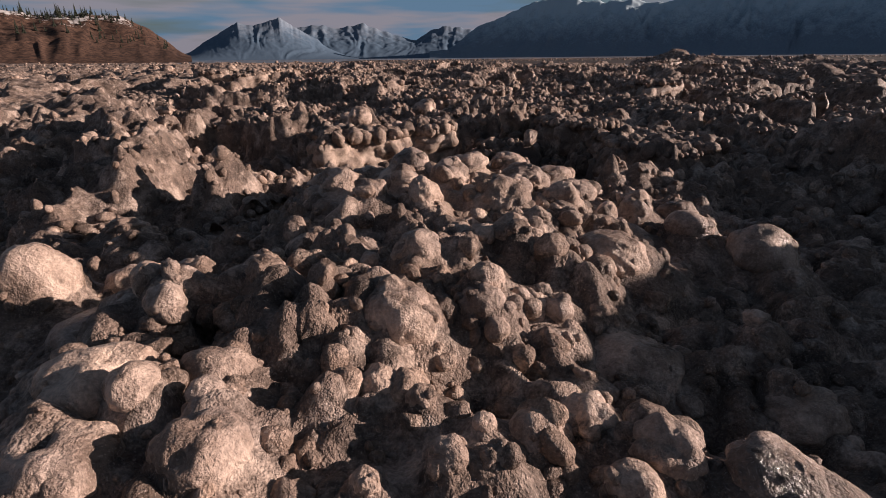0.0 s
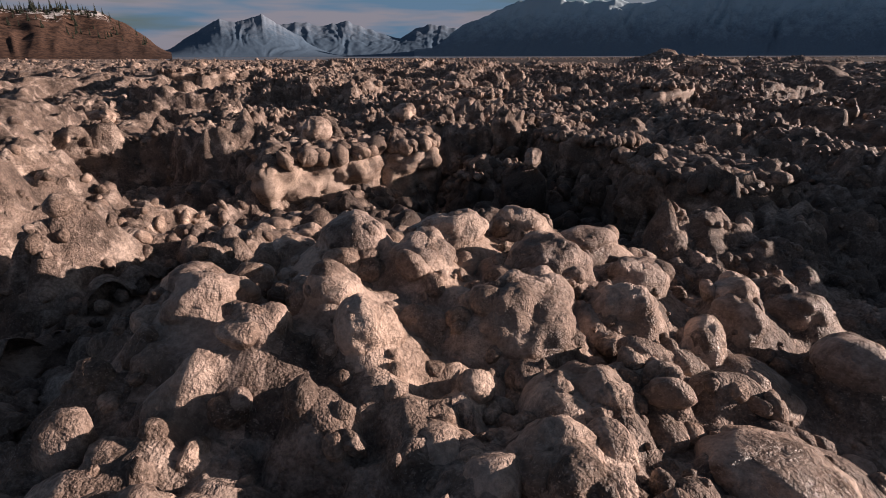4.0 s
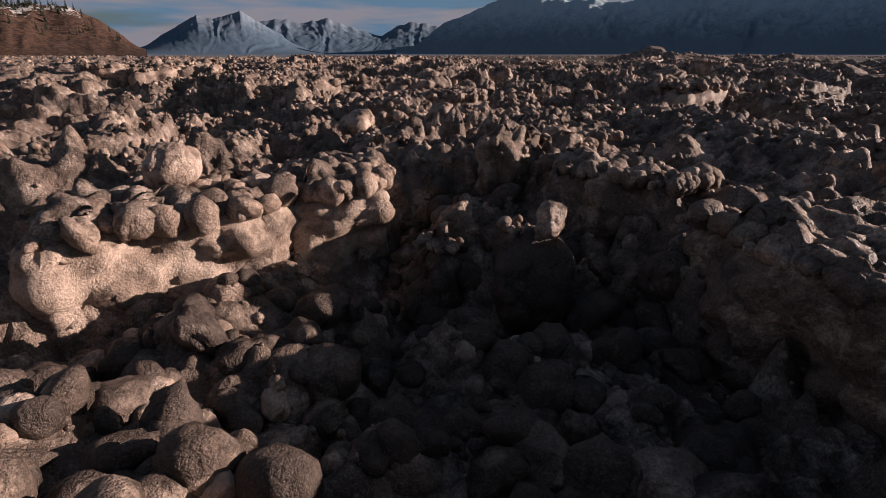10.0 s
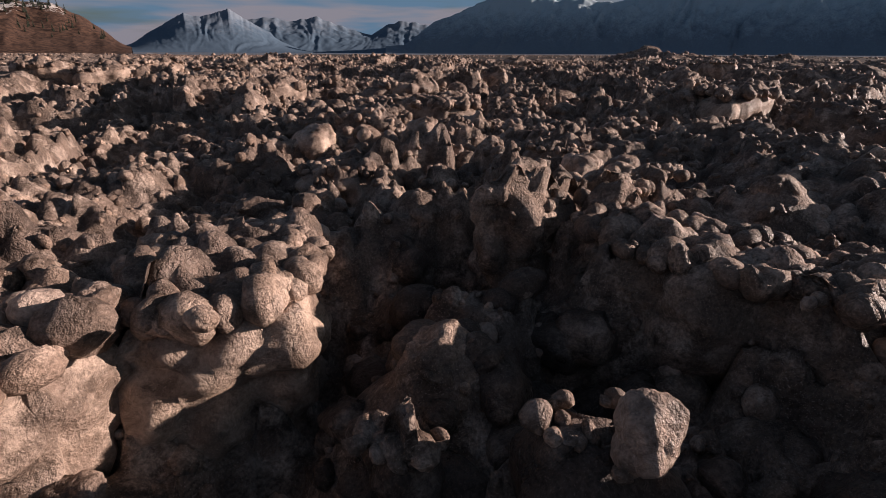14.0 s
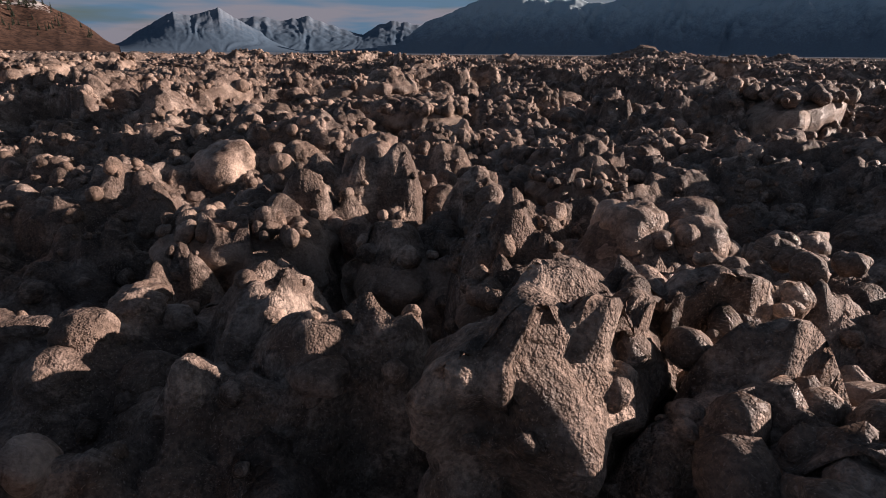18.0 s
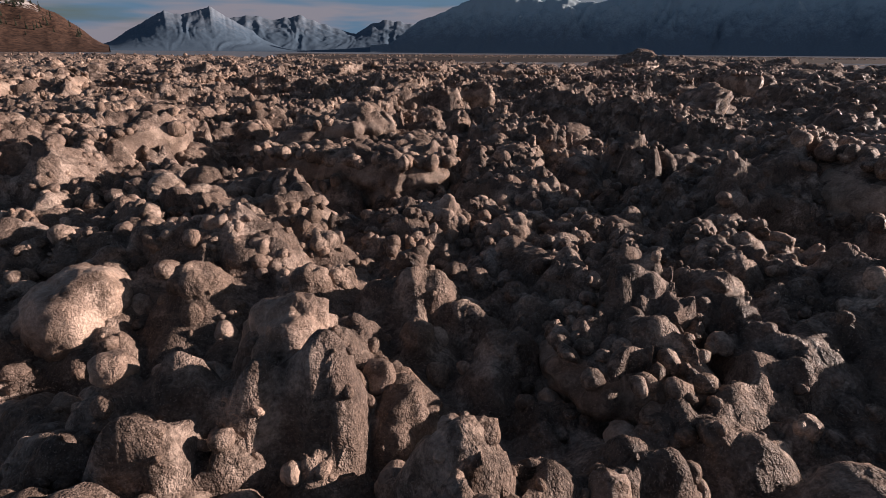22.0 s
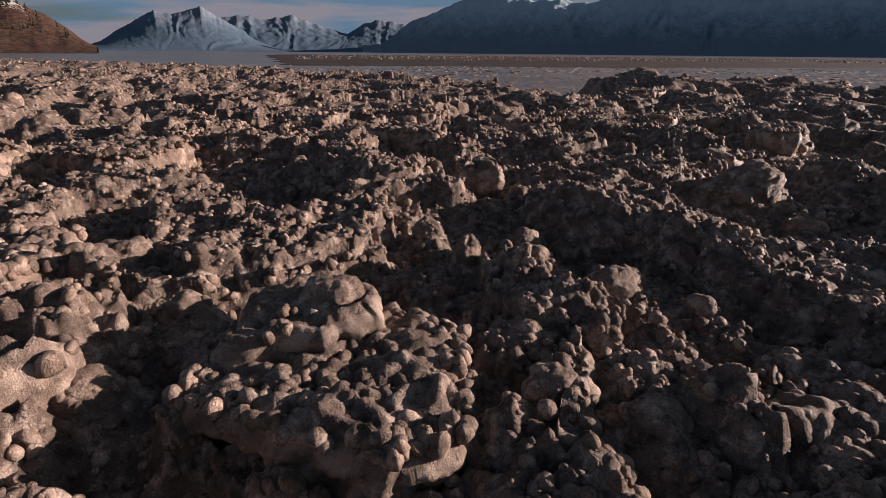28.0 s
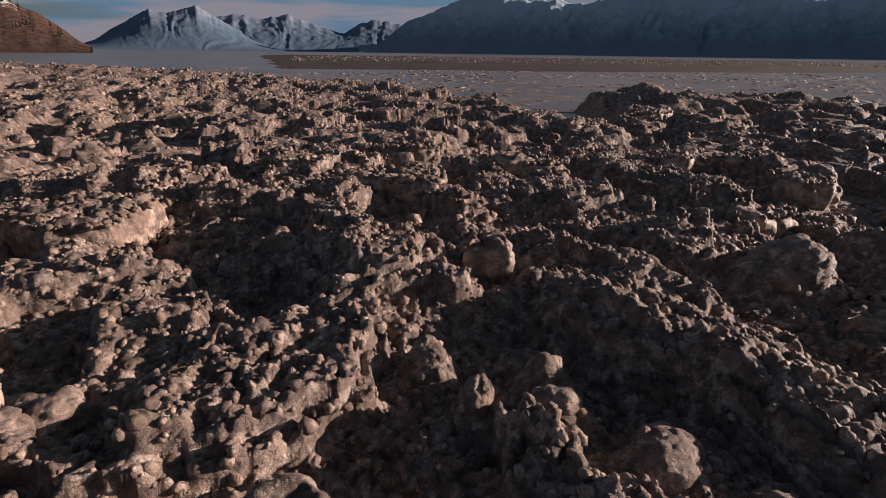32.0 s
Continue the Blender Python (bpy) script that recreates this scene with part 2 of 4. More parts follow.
hollow(0.45, 0.25, (-0.3, 9.2), (0.5, 10.0), (0.9, 10.3), (1.3, 9.9), (1.0, 9.2), (0.4, 8.8))
hollow(0.40, 0.3, (-2.2, 7.3), (-1.6, 6.6), (-2.2, 6.0), (-3.8, 6.3), (-4.2, 7.4), (-3.2, 7.8))
hollow(0.74, 0.3, (1.15, 9.3), (1.8, 9.3), (1.8, 10.2), (1.25, 10.5), (0.95, 10.2))
hollow(0.68, 0.3, (-0.7, 8.4), (0.3, 8.25), (0.85, 8.55), (0.6, 9.2), (-0.3, 9.2))
hollow(0.72, 0.4, (-0.5, 0.5), (-0.4, 1.5), (0.1, 1.35), (0.5, 1.6), (1.2, 1.6), (1.5, 0.5))
hollow(0.55, 0.35, (-2.9, 0.9), (-2.3, 2.6), (-3.2, 3.4), (-4.6, 3.0), (-4.2, 1.0))
hollow(0.40, 0.3, (-3.4, 22.3), (-2.3, 22.0), (-2.1, 24.2), (-3.2, 24.6))
# heaped ground: the first mound, and the rubble bank further on
hollow(1.07, 0.75, (-1.5, 0.4), (-1.3, 1.8), (-0.95, 3.2), (-0.5, 3.65), (0.5, 3.8), (1.05, 3.5), (1.0, 2.9), (0.65, 2.0), (-0.2, 1.6), (-0.4, 0.4))
hollow(1.02, 0.35, (-1.0, 11.8), (0.3, 11.6), (0.75, 12.5), (0.3, 13.1), (-0.9, 13.0))
rise(0.2, 3.2, 0.5, 0.7, 0, 0.14)
# ridge out of view, added to cast shade over the ground to its left
rise(4.2, 1.8, 0.6, 1.7, -10, 1.0)
rise(-2.4, 16.8, 2.4, 0.7, 8, 0.2)
hollow(0.45, 0.3, (-1.0, 14.0), (-0.45, 13.9), (-0.35, 15.9), (-0.7, 16.3), (-1.0, 15.6))
hollow(0.50, 0.35, (-1.6, 8.6), (-0.5, 8.95), (-0.5, 10.0), (-1.4, 10.6))
rise(-1.6, 28.0, 3.5, 2.0, 0, 0.3)
rise(4.0, 30.0, 4.0, 4.0, 0, 0.35)
rise(22.0, 51.0, 4.0, 4.0, 0, 1.1)
rise(32.0, 52.0, 8.0, 4.0, 0, 0.5)


# where the field ends towards the water
EDGE_X = (-400, -67, -34, -11, 3, 8, 10.6, 11.6, 14, 17, 19.5, 26, 36, 41, 46, 90)
EDGE_Y = (420, 137, 111, 86, 75, 64, 57, 42, 41, 45, 58, 61, 59, 53, 47, 44)
STEP = 0.028


def field_height(x, y, detail=True):
    p = np.stack([x, y], 1)
    strip = (1 - smooth(2.0, 3.4, np.abs(x - 0.6 - 0.08 * y))) * (1 - smooth(13.0, 17.0, y))
    h = 0.80 + (1 - 0.6 * strip) * (0.20 * value_noise(p * 0.45, 3) + 0.14 * value_noise(p * 1.3, 4))
    h += (0.18 * value_noise(p * 0.17, 9)) * smooth(12, 30, y)
    for cx, cy, rx, ry, a, up in RISES:
        u = ((x - cx) * math.cos(a) + (y - cy) * math.sin(a)) / rx
        v = (-(x - cx) * math.sin(a) + (y - cy) * math.cos(a)) / ry
        h += up * np.exp(-(u * u + v * v))
    # broken floes: steps with sharp sunward edges
    q = np.stack([x * 0.62 + y * 0.2, y * 0.5 - x * 0.12], 1)
    step = value_noise(q, 21) + 0.35 * value_noise(q * 2.7, 22)
    amount = smooth(8, 20, y) * (1 - 0.5 * strip) + 0.7 * smooth(2.2, 3.6, np.abs(x - 0.5))
    h += np.clip(amount, 0, 1) * (0.34 * (smooth(0.02, 0.10, step) - 0.5) + 0.22 * (smooth(-0.30, -0.24, step) - 0.6) + 0.20 * smooth(0.34, 0.40, step))
    wob = 0.10 * value_noise(p * 3.1, 31) + 0.05 * value_noise(p * 7.7, 32)
    keep = np.ones_like(h)
    for bottom, rim, poly in HOLLOWS:
        near = (x > min(a for a, _ in poly) - 1) & (x < max(a for a, _ in poly) + 1) & (y > min(b for _, b in poly) - 1) & (y < max(b for _, b in poly) + 1)
        if not near.any():
            continue
        d = poly_distance(x[near], y[near], poly) + wob[near]
        s = smooth(-rim * 0.5, rim * 0.5, d)
        h[near] = bottom + 0.06 * value_noise(p[near] * 2.3, 41) + (h[near] - bottom) * s
    if detail:
        wx, wy = x + 0.05 * value_noise(p * 5, 51), y + 0.05 * value_noise(p * 5, 52)
        patch = 0.35 + 0.65 * smooth(-0.35, 0.35, value_noise(p * 0.8, 61))
        # lumps no finer than the sheet can hold
        ly, lx = np.maximum(y - 15.2, 0), np.maximum(np.maximum(-2.6 - x, x - 4.2), 0)
        cell = STEP * np.maximum(1 + ly / 8 + ly * ly / 220, 1 + lx / 5 + lx * lx / 220)
        for size, high, seed in ((0.42, 0.13, 71), (0.21, 0.14, 75), (0.115, 0.14, 78)):
            held = np.clip((size / cell - 1.8) / 1.6, 0, 1)
            if held.max() > 0:
                h += high * (domes(wx, wy, size, seed) - 0.3) * held * (patch if size > 0.4 else 1.0)
        h += 0.05 * np.abs(value_noise(p * 6.0, 81)) * np.clip((0.20 / cell - 1.8) / 1.6, 0, 1)
        h += 0.24 * (domes(wx, wy, 1.15, 85) - 0.35) * smooth(16, 26, y + np.abs(x))
        for bx, by, bz, sx, sy, sz in BLOCKS:
            # frozen slush banked up round each block
            near = (np.abs(x - bx) < sx + 0.45) & (np.abs(y - by) < sy + 0.45)
            if not near.any():
                continue
            d = np.hypot((x[near] - bx) / sx, (y[near] - by) / sy)
            out = np.maximum(d - 1, 0) * (sx + sy) / 2
            up = np.where(d < 1, bz - 0.12 * sz + 0.86 * sz * np.sqrt(np.clip(1 - d * d, 0, 1)), bz - 0.12 * sz - 0.6 * out - 1.8 * out * out)
            a = h[near]
            mix_ = np.clip(0.5 + (up - a) / 0.16, 0, 1)
            h[near] = a + (up - a) * mix_ + 0.04 * mix_ * (1 - mix_)
    # the seaward edge of the field
    edge = np.interp(x, EDGE_X, EDGE_Y) + 2.0 * value_noise(np.stack([x * 0.12, y * 0 + 2.0], 1), 91) + 1.4 * value_noise(np.stack([x * 0.5, y * 0.2], 1), 92)
    out = smooth(-1.5, 2.5, y - edge)
    flat = -0.45 + 0.03 * value_noise(p * 0.4, 95) + 0.10 * smooth(0.1, 0.5, value_noise(p * 0.9, 96)) * smooth(200, 120, y)
    return h * (1 - out) + flat * out


def graded(fine_from, fine_to, start, stop, step, growth):
    """Coordinates at even steps in the middle, wider and wider outside it."""
    mid = list(np.arange(fine_from, fine_to, step))
    up, s, v = [], step, fine_to
    while v < stop:
        up.append(v)
        s = step * (1 + (v - fine_to) / growth + (v - fine_to) ** 2 / 220)
        v += s
    up.append(stop)
    down, v = [], fine_from
    while v > start:
        s = step * (1 + (fine_from - v) / growth + (fine_from - v) ** 2 / 220)
        v -= s
        down.append(max(v, start))
    return np.array(down[::-1] + mid + up)


def grid_mesh(name, xs, ys, zs):
    nx, ny = len(xs), len(ys)
    co = np.empty((ny, nx, 3), np.float32)
    co[..., 0], co[..., 1], co[..., 2] = xs[None, :], ys[:, None], zs.reshape(ny, nx)
    idx = np.arange(nx * ny, dtype=np.int32).reshape(ny, nx)
    quads = np.stack([idx[:-1, :-1], idx[:-1, 1:], idx[1:, 1:], idx[1:, :-1]], -1).reshape(-1, 4)
    return raw_mesh(name, co.reshape(-1, 3), quads)


def raw_mesh(name, co, faces, flat=False):
    me = bpy.data.meshes.new(name)
    n, k = faces.shape
    me.vertices.add(len(co))
    me.vertices.foreach_set("co", np.ascontiguousarray(co, np.float32).ravel())
    me.loops.add(n * k)
    me.loops.foreach_set("vertex_index", np.ascontiguousarray(faces, np.int32).ravel())
    me.polygons.add(n)
    me.polygons.foreach_set("loop_start", np.arange(0, n * k, k, dtype=np.int32))
    me.update(calc_edges=True)
    me.polygons.foreach_set("use_smooth", np.full(n, not flat))
    return me




# ---- lump shapes ----
def ball(level):
    bm = bmesh.new()
    bmesh.ops.create_icosphere(bm, subdivisions=level, radius=1.0)
    co = np.array([v.co[:] for v in bm.verts])
    fa = np.array([[v.index for v in f.verts] for f in bm.faces])
    bm.free()
    return co, fa


BALLS = {k: ball(k) for k in (1, 2, 3, 4, 5, 6)}


def knobs3(p, seed):
    """Rounded knobs in space, 0 to about 1."""
    i = np.floor(p).astype(np.int64)
    best = np.zeros(len(p))
    for a in (-1, 0, 1):
        for b in (-1, 0, 1):
            for c in (-1, 0, 1):
                q = i + (a, b, c)
                a1 = hash01(q[:, 0], q[:, 1], q[:, 2], seed)
                j = np.stack([a1, a1 * 1543.71 % 1, a1 * 7919.37 % 1], 1) + q
                r = 0.45 + 0.45 * (a1 * 3571.53 % 1)
                d2 = ((p - j) ** 2).sum(1) / (r * r)
                best = np.maximum(best, np.sqrt(np.clip(1 - d2, 0, 1)) * r)
    return best


def lump_shape(level, seed, knobs=1.0):
    """A rounded block: blunt corners, hollows and knobs."""
    co, fa = BALLS[level]
    rng = np.random.RandomState(seed)
    r = np.ones(len(co))
    # blunt flats cut off the ball
    for _ in range(9):
        n = rng.normal(size=3)
        n /= np.linalg.norm(n)
        d = co @ n
        cut = rng.uniform(0.62, 0.92)
        r = np.minimum(r, np.where(d > 0.05, cut / np.maximum(d, 0.05), 9))
    r = r * 0.3 + 0.68
    off = rng.uniform(0, 50, 3)
    r += 0.15 * fbm(co * 1.3 + off, 2, seed) * knobs
    ridge = np.abs(value_noise(co * 2.2 + off, seed + 7))
    r -= 0.10 * knobs * np.clip(0.3 - ridge, 0, 1)
    if level in (2, 3):
        r += 0.16 * knobs * (knobs3(co * 1.9 + off, seed + 20) - 0.3)
    if level > 3:
        r += 0.17 * knobs * (knobs3(co * 1.8 + off, seed + 20) - 0.3)
        r += 0.07 * knobs * (knobs3(co * 4.2 + off, seed + 30) - 0.3)
        r += 0.022 * knobs3(co * 10.0 + off, seed + 40) + 0.012 * value_noise(co * 17.0 + off, seed + 41)
    return co * r[:, None], fa


BIG = [raw_mesh("ice_boulder", *lump_shape(4, 100 + k, 1.2 if k % 3 else 0.6)) for k in range(14)]
HUGE = [raw_mesh("ice_block", *lump_shape(5, 200 + k, 1.3 if k % 3 else 0.8)) for k in range(10)]
SMALL = [raw_mesh("ice_boulder", *lump_shape(3, 150 + k, 1.1)) for k in range(10)]
for me in BIG + HUGE + SMALL:
    me.materials.append(BLOCK)
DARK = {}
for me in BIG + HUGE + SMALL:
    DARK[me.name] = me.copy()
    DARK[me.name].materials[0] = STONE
_n = [0]


def boulder(x, y, z, sx, sy, sz, label="", big=False, turn=None, pale=False):
    """One loose block of ice, half sunk in the rubble; half-axes in metres."""
    BLOCKS.append((x, y, z, sx, sy, sz))
    _n[0] += 1
    rng = random.Random(_n[0] * 7919)
    shapes = HUGE if max(sx, sz) > 0.26 or big else BIG
    if y > 11.5 and max(sx, sz) < 0.2:
        shapes = SMALL
    shape = shapes[_n[0] % len(shapes)]
    # siltier tone beyond 8.5 m; for low blocks it is shade in the colour
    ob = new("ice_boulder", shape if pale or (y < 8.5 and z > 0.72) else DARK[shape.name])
    a = rng.uniform(0, 360) if turn is None else turn
    tilt = pose(0, 0, 0, rng.uniform(-25, 25), rng.uniform(-25, 25), a)
    ob.matrix_world = pose(x, y, z) @ Matrix.Diagonal((sx, sy, sz, 1)) @ tilt
    words = ("rounded silt-brown ice boulder frozen into the rubble" if max(sx, sz) < 0.14 else "large knobbly ice block glazed with brown silt")
    tagged(ob, label or words, "ice boulder", "stranded ice boulders")
    return ob


STREWN = {level: [lump_shape(level, 640 + 7 * k, 0.9 if k % 3 else 1.6) for k in range(14)] for level in (1, 2, 3)}


def scatter(count, x0, x1, y0, y1, small, large, seed, level=2, sink=0.70, name="ice_lumps", parent=None, inside=None, top=None, keep=None, power=2.0, flat=1.0, mat=None):
    """Many small lumps in one mesh, lying on the field or on a floe."""
    rng = np.random.RandomState(seed)
    x, y = rng.uniform(x0, x1, count), rng.uniform(y0, y1, count)
    if inside is not None:
        ok = poly_distance(x, y, inside) < -0.02
        x, y = x[ok], y[ok]
    if keep is not None:
        ok = keep(x, y, rng)
        x, y = x[ok], y[ok]
    s = small + (large - small) * rng.uniform(0, 1, len(x)) ** power
    z = field_height(x, y, inside is None) if top is None else np.full(len(x), top) + 0.03 * value_noise(np.stack([x, y], 1) * 4, 5)
    shapes = STREWN[level]
    cos, fas, base = [], [], 0
    for k in range(len(x)):
        co, fa = shapes[k % 14]
        e = Euler(rng.uniform(0, 6.28, 3) * (1 if flat == 1 else 0.02, 1 if flat == 1 else 0.02, 1)).to_matrix()
        sc = s[k] * rng.uniform(0.66, 1.40, 3) * (1, 1, flat)
        p = (co * sc) @ np.array(e).T + (x[k], y[k], z[k] + s[k] * flat * (0.5 - sink))
        cos.append(p)
        fas.append(fa + base)
        base += len(co)
    me = raw_mesh(name, np.concatenate(cos), np.concatenate(fas))
    me.materials.append(mat or LUMP)
    ob = new(name, me)
    if parent is not None:
        ob.parent = parent
    return ob


def part(name, me, mat, parent, label=""):
    me.materials.append(mat)
    ob = new(name, me)
    ob.parent = parent
    return tagged(ob, label)


def floe(label, top, foot, outline, lumps=60, size=(0.03, 0.10), seed=1, lean=0.10, tilt=0.0, step=0.045, crust_level=2, knob=1.0, face=None):
    """A broken floe: an upright, fluted ice body with a crust of frozen rubble on it."""
    cx, cy = sum(a for a, _ in outline) / len(outline), sum(b for _, b in outline) / len(outline)
    ring = []
    for (ax, ay), (bx, by) in zip(outline, outline[1:] + outline[:1]):
        n = max(2, int(math.hypot(bx - ax, by - ay) / step))
        ring += [(ax + (bx - ax) * k / n - cx, ay + (by - ay) * k / n - cy) for k in range(n)]
    ring = np.array(ring)
    for _ in range(5):
        ring = 0.5 * ring + 0.25 * (np.roll(ring, 1, 0) + np.roll(ring, -1, 0))
    nrm = np.roll(ring, -1, 0) - np.roll(ring, 1, 0)
    area = np.sum(ring[:, 0] * np.roll(ring[:, 1], -1) - ring[:, 1] * np.roll(ring[:, 0], -1))
    nrm = np.stack([nrm[:, 1], -nrm[:, 0]], 1) / (np.linalg.norm(nrm, axis=1, keepdims=True) + 1e-9) * (1 if area > 0 else -1)
    reach = math.sqrt(max((a - cx) ** 2 + (b - cy) ** 2 for a, b in outline))
    levels = list(np.linspace(0, 1, 22))
    rows = []
    for v in levels:
        z = foot + (top - foot) * v
        world3 = np.stack([ring[:, 0] + cx, ring[:, 1] + cy, np.full(len(ring), z)], 1)
        knobby = 0.0
        if step < 0.05:
            knobby = knob * 0.10 * (knobs3(world3 * 5.5, seed + 8) - 0.35) + knob * 0.06 * (knobs3(world3 * 12.0, seed + 9) - 0.3)
        flute = knobby + 0.05 * value_noise(world3 * (6.5, 6.5, 2.2), seed) + 0.02 * value_noise(world3 * (16.0, 16.0, 6.0), seed + 1) + 0.10 * value_noise(world3 * (2.6, 2.6, 1.8), seed + 2)
        inset = -lean * (1 - v) ** 1.5 - 0.13 * max(0.0, (v - 0.66) / 0.34) ** 2
        rows.append(np.concatenate([ring + nrm * (flute + inset)[:, None], np.full((len(ring), 1), z - 0.0)], 1))
    last = rows[-1]
    caps = max(10, int(reach / max(0.03, step)))
    for k in range(1, caps + 1):
        f = 1 - k / caps
        flat = last[:, :2] * f
        wx, wy = flat[:, 0] + cx, flat[:, 1] + cy
        zz = top + (0.06 * fbm(np.stack([wx, wy], 1) * 3.0, 2, seed + 5) + knob * 0.17 * (domes(wx, wy, 0.24, seed) - 0.25) + knob * 0.11 * (domes(wx, wy, 0.12, seed + 50) - 0.25)) * min(1, k / 3)
        rows.append(np.concatenate([flat, zz[:, None]], 1))
    n, m = len(rows), len(ring)
    co = np.concatenate(rows)
    co[:, 2] += tilt * co[:, 0]
    i = np.arange(m)
    quads = np.concatenate([np.stack([r * m + i, r * m + (i + 1) % m, (r + 1) * m + (i + 1) % m, (r + 1) * m + i], 1) for r in range(n - 1)])
    if area < 0:
        quads = quads[:, ::-1]
    grow = 1 - 0.09 / reach
    FLOES.append((top, list(outline)))
    hollow(foot + 0.06, 0.10, *[(cx + (a - cx) * grow, cy + (b - cy) * grow) for a, b in outline])
    thing = new("ice_floe")
    thing.matrix_world = pose(cx, cy, 0)
    tagged(thing, label, "ice floe", "broken ice floes")
    body = part("body", raw_mesh("body", co, quads), face or FACE, thing, "bare fluted ice face, rime-streaked and silty")
    body.data.materials.append(MUD)
    slots = np.zeros(len(quads), np.int32)
    slots[m * 21:] = 1
    body.data.polygons.foreach_set("material_index", slots)
    if lumps:
        crust = scatter(lumps, min(a for a, _ in outline), max(a for a, _ in outline), min(b for _, b in outline), max(b for _, b in outline), size[0], size[1], seed, crust_level, 0.15, "crust", None, list(outline), top, None, 1.3)
        crust.parent = thing
        crust.matrix_parent_inverse = Matrix.Translation((-cx, -cy, 0))
        tagged(crust, "crust of frozen brown ice cobbles", kind="stuff")
    return thing


# ---- floes that stand clear of the rubble ----
floe("thick floe with a pale upright broken face over the trench", 1.0, 0.30, [(-1.55, 6.30), (-0.98, 6.70), (-0.46, 6.98), (-0.52, 7.5), (-1.3, 7.8), (-1.9, 7.0)], 520, (0.03, 0.10), 11)
floe("low floe continuing the trench's sunlit bank", 1.0, 0.30, [(-0.52, 7.20), (0.12, 7.34), (0.20, 7.9), (0.05, 8.15), (-0.3, 8.3), (-0.65, 7.9)], 420, (0.03, 0.10), 12)
floe("shaded floe on the trench's far bank, cobbled on top", 1.05, 0.25, [(1.40, 8.2), (1.52, 7.65), (2.05, 7.0), (2.5, 7.25), (2.25, 7.9), (1.75, 8.3)], 420, (0.025, 0.08), 13, tilt=-0.12, face=STONE)
floe("shaded floe overhanging the trench, wet cobbles on top", 1.02, 0.25, [(1.93, 6.75), (1.95, 5.9), (2.10, 5.3), (2.36, 5.04), (2.62, 5.10), (3.2, 5.6), (3.0, 6.6)], 520, (0.025, 0.08), 14, face=STONE)
floe("square-edged floe with a rubble top and a shadowed front", 1.08, 0.4, [(-0.4, 14.7), (1.25, 13.85), (1.8, 14.05), (2.0, 15.4), (0.6, 16.4), (-0.3, 15.8)], 1500, (0.02, 0.085), 15, 0.16)
floe("rime-streaked upright floe edge", 1.38, 0.6, [(2.75, 20.9), (3.55, 20.75), (3.75, 21.4), (2.95, 21.9)], 50, (0.04, 0.1), 16)
floe("long dark-fronted floe with rubble on top", 1.40, 0.6, [(-0.4, 26.2), (2.9, 25.3), (3.3, 26.6), (0.4, 27.8)], 160, (0.05, 0.14), 17, step=0.06)
floe("pale-faced floe tipped in the rubble, dark crust on top", 0.96, 0.45, [(-0.27, 9.78), (0.18, 9.53), (0.43, 9.66), (0.50, 9.93), (0.44, 10.16), (-0.04, 10.14), (-0.36, 10.06)], 90, (0.025, 0.06), 18, 0.08, 0.0, 0.03)
floe("shadowed ice mass with a lit crust along its rim", 0.88, 0.35, [(0.56, 9.62), (0.77, 9.97), (1.05, 10.08), (1.40, 9.78), (1.23, 9.50), (0.89, 9.41)], 90, (0.025, 0.06), 24, 0.06, 0.0, 0.03)
floe("flat-topped dark ice block with a cobbled rim", 0.97, 0.4, [(1.10, 9.13), (1.23, 9.22), (1.44, 9.21), (1.60, 9.13), (1.62, 8.96), (1.53, 8.83), (1.26, 8.83), (1.10, 8.93)], 110, (0.02, 0.055), 19, 0.08, 0.0, 0.03)
floe("overhanging dark ice block, wet and knobbly on top", 1.0, 0.5, [(1.76, 10.88), (2.32, 11.29), (2.62, 11.13), (2.66, 10.84), (2.42, 10.40), (2.11, 10.27), (1.84, 10.39)], 120, (0.025, 0.06), 25, 0.22, 0.0, 0.03)
floe("bank of frozen rubble with a dark shaded side", 1.10, 0.5, [(-1.02, 12.89), (-1.21, 13.58), (-0.47, 13.75), (0.39, 13.20), (0.72, 12.49), (0.58, 12.18), (0.26, 12.05), (-0.41, 12.29)], 620, (0.022, 0.06), 26, 0.02, 0.0, 0.03)
floe("low floe with a lit rim of cobbles", 0.98, 0.25, [(3.85, 14.10), (4.59, 14.94), (5.81, 14.96), (5.26, 13.97), (4.58, 13.29), (3.93, 13.48)], 420, (0.025, 0.07), 27, 0.08, 0.0, 0.03, face=STONE)
floe("pale broken floe end", 1.05, 0.5, [(2.34, 14.45), (2.67, 15.30), (3.11, 15.39), (2.77, 14.22), (2.43, 13.92)], 50, (0.03, 0.08), 28, 0.05, 0.0, 0.03)
floe("smooth tilted ice slab with a brown broken top", 1.34, 0.85, [(-0.20, 15.10), (-0.12, 15.90), (0.25, 16.50), (0.80, 16.50), (1.20, 15.90), (1.25, 15.30), (0.80, 15.00), (0.30, 14.95)], 22, (0.03, 0.07), 33, 0.30, 0.10, 0.03, knob=0.45)
floe("pale flat slab of ice on the rubble", 0.98, 0.6, [(-6.85, 7.80), (-7.29, 8.80), (-6.51, 8.44), (-5.22, 6.68), (-4.93, 5.50)], 10, (0.02, 0.05), 29, 0.04, 0.0, 0.03)
floe("thin floe edge catching the sun", 0.86, 0.55, [(-1.79, 3.24), (-1.72, 3.78), (-1.43, 4.30), (-1.29, 4.14), (-1.43, 3.47), (-1.62, 3.15)], 25, (0.02, 0.05), 30, 0.02, 0.0, 0.03)
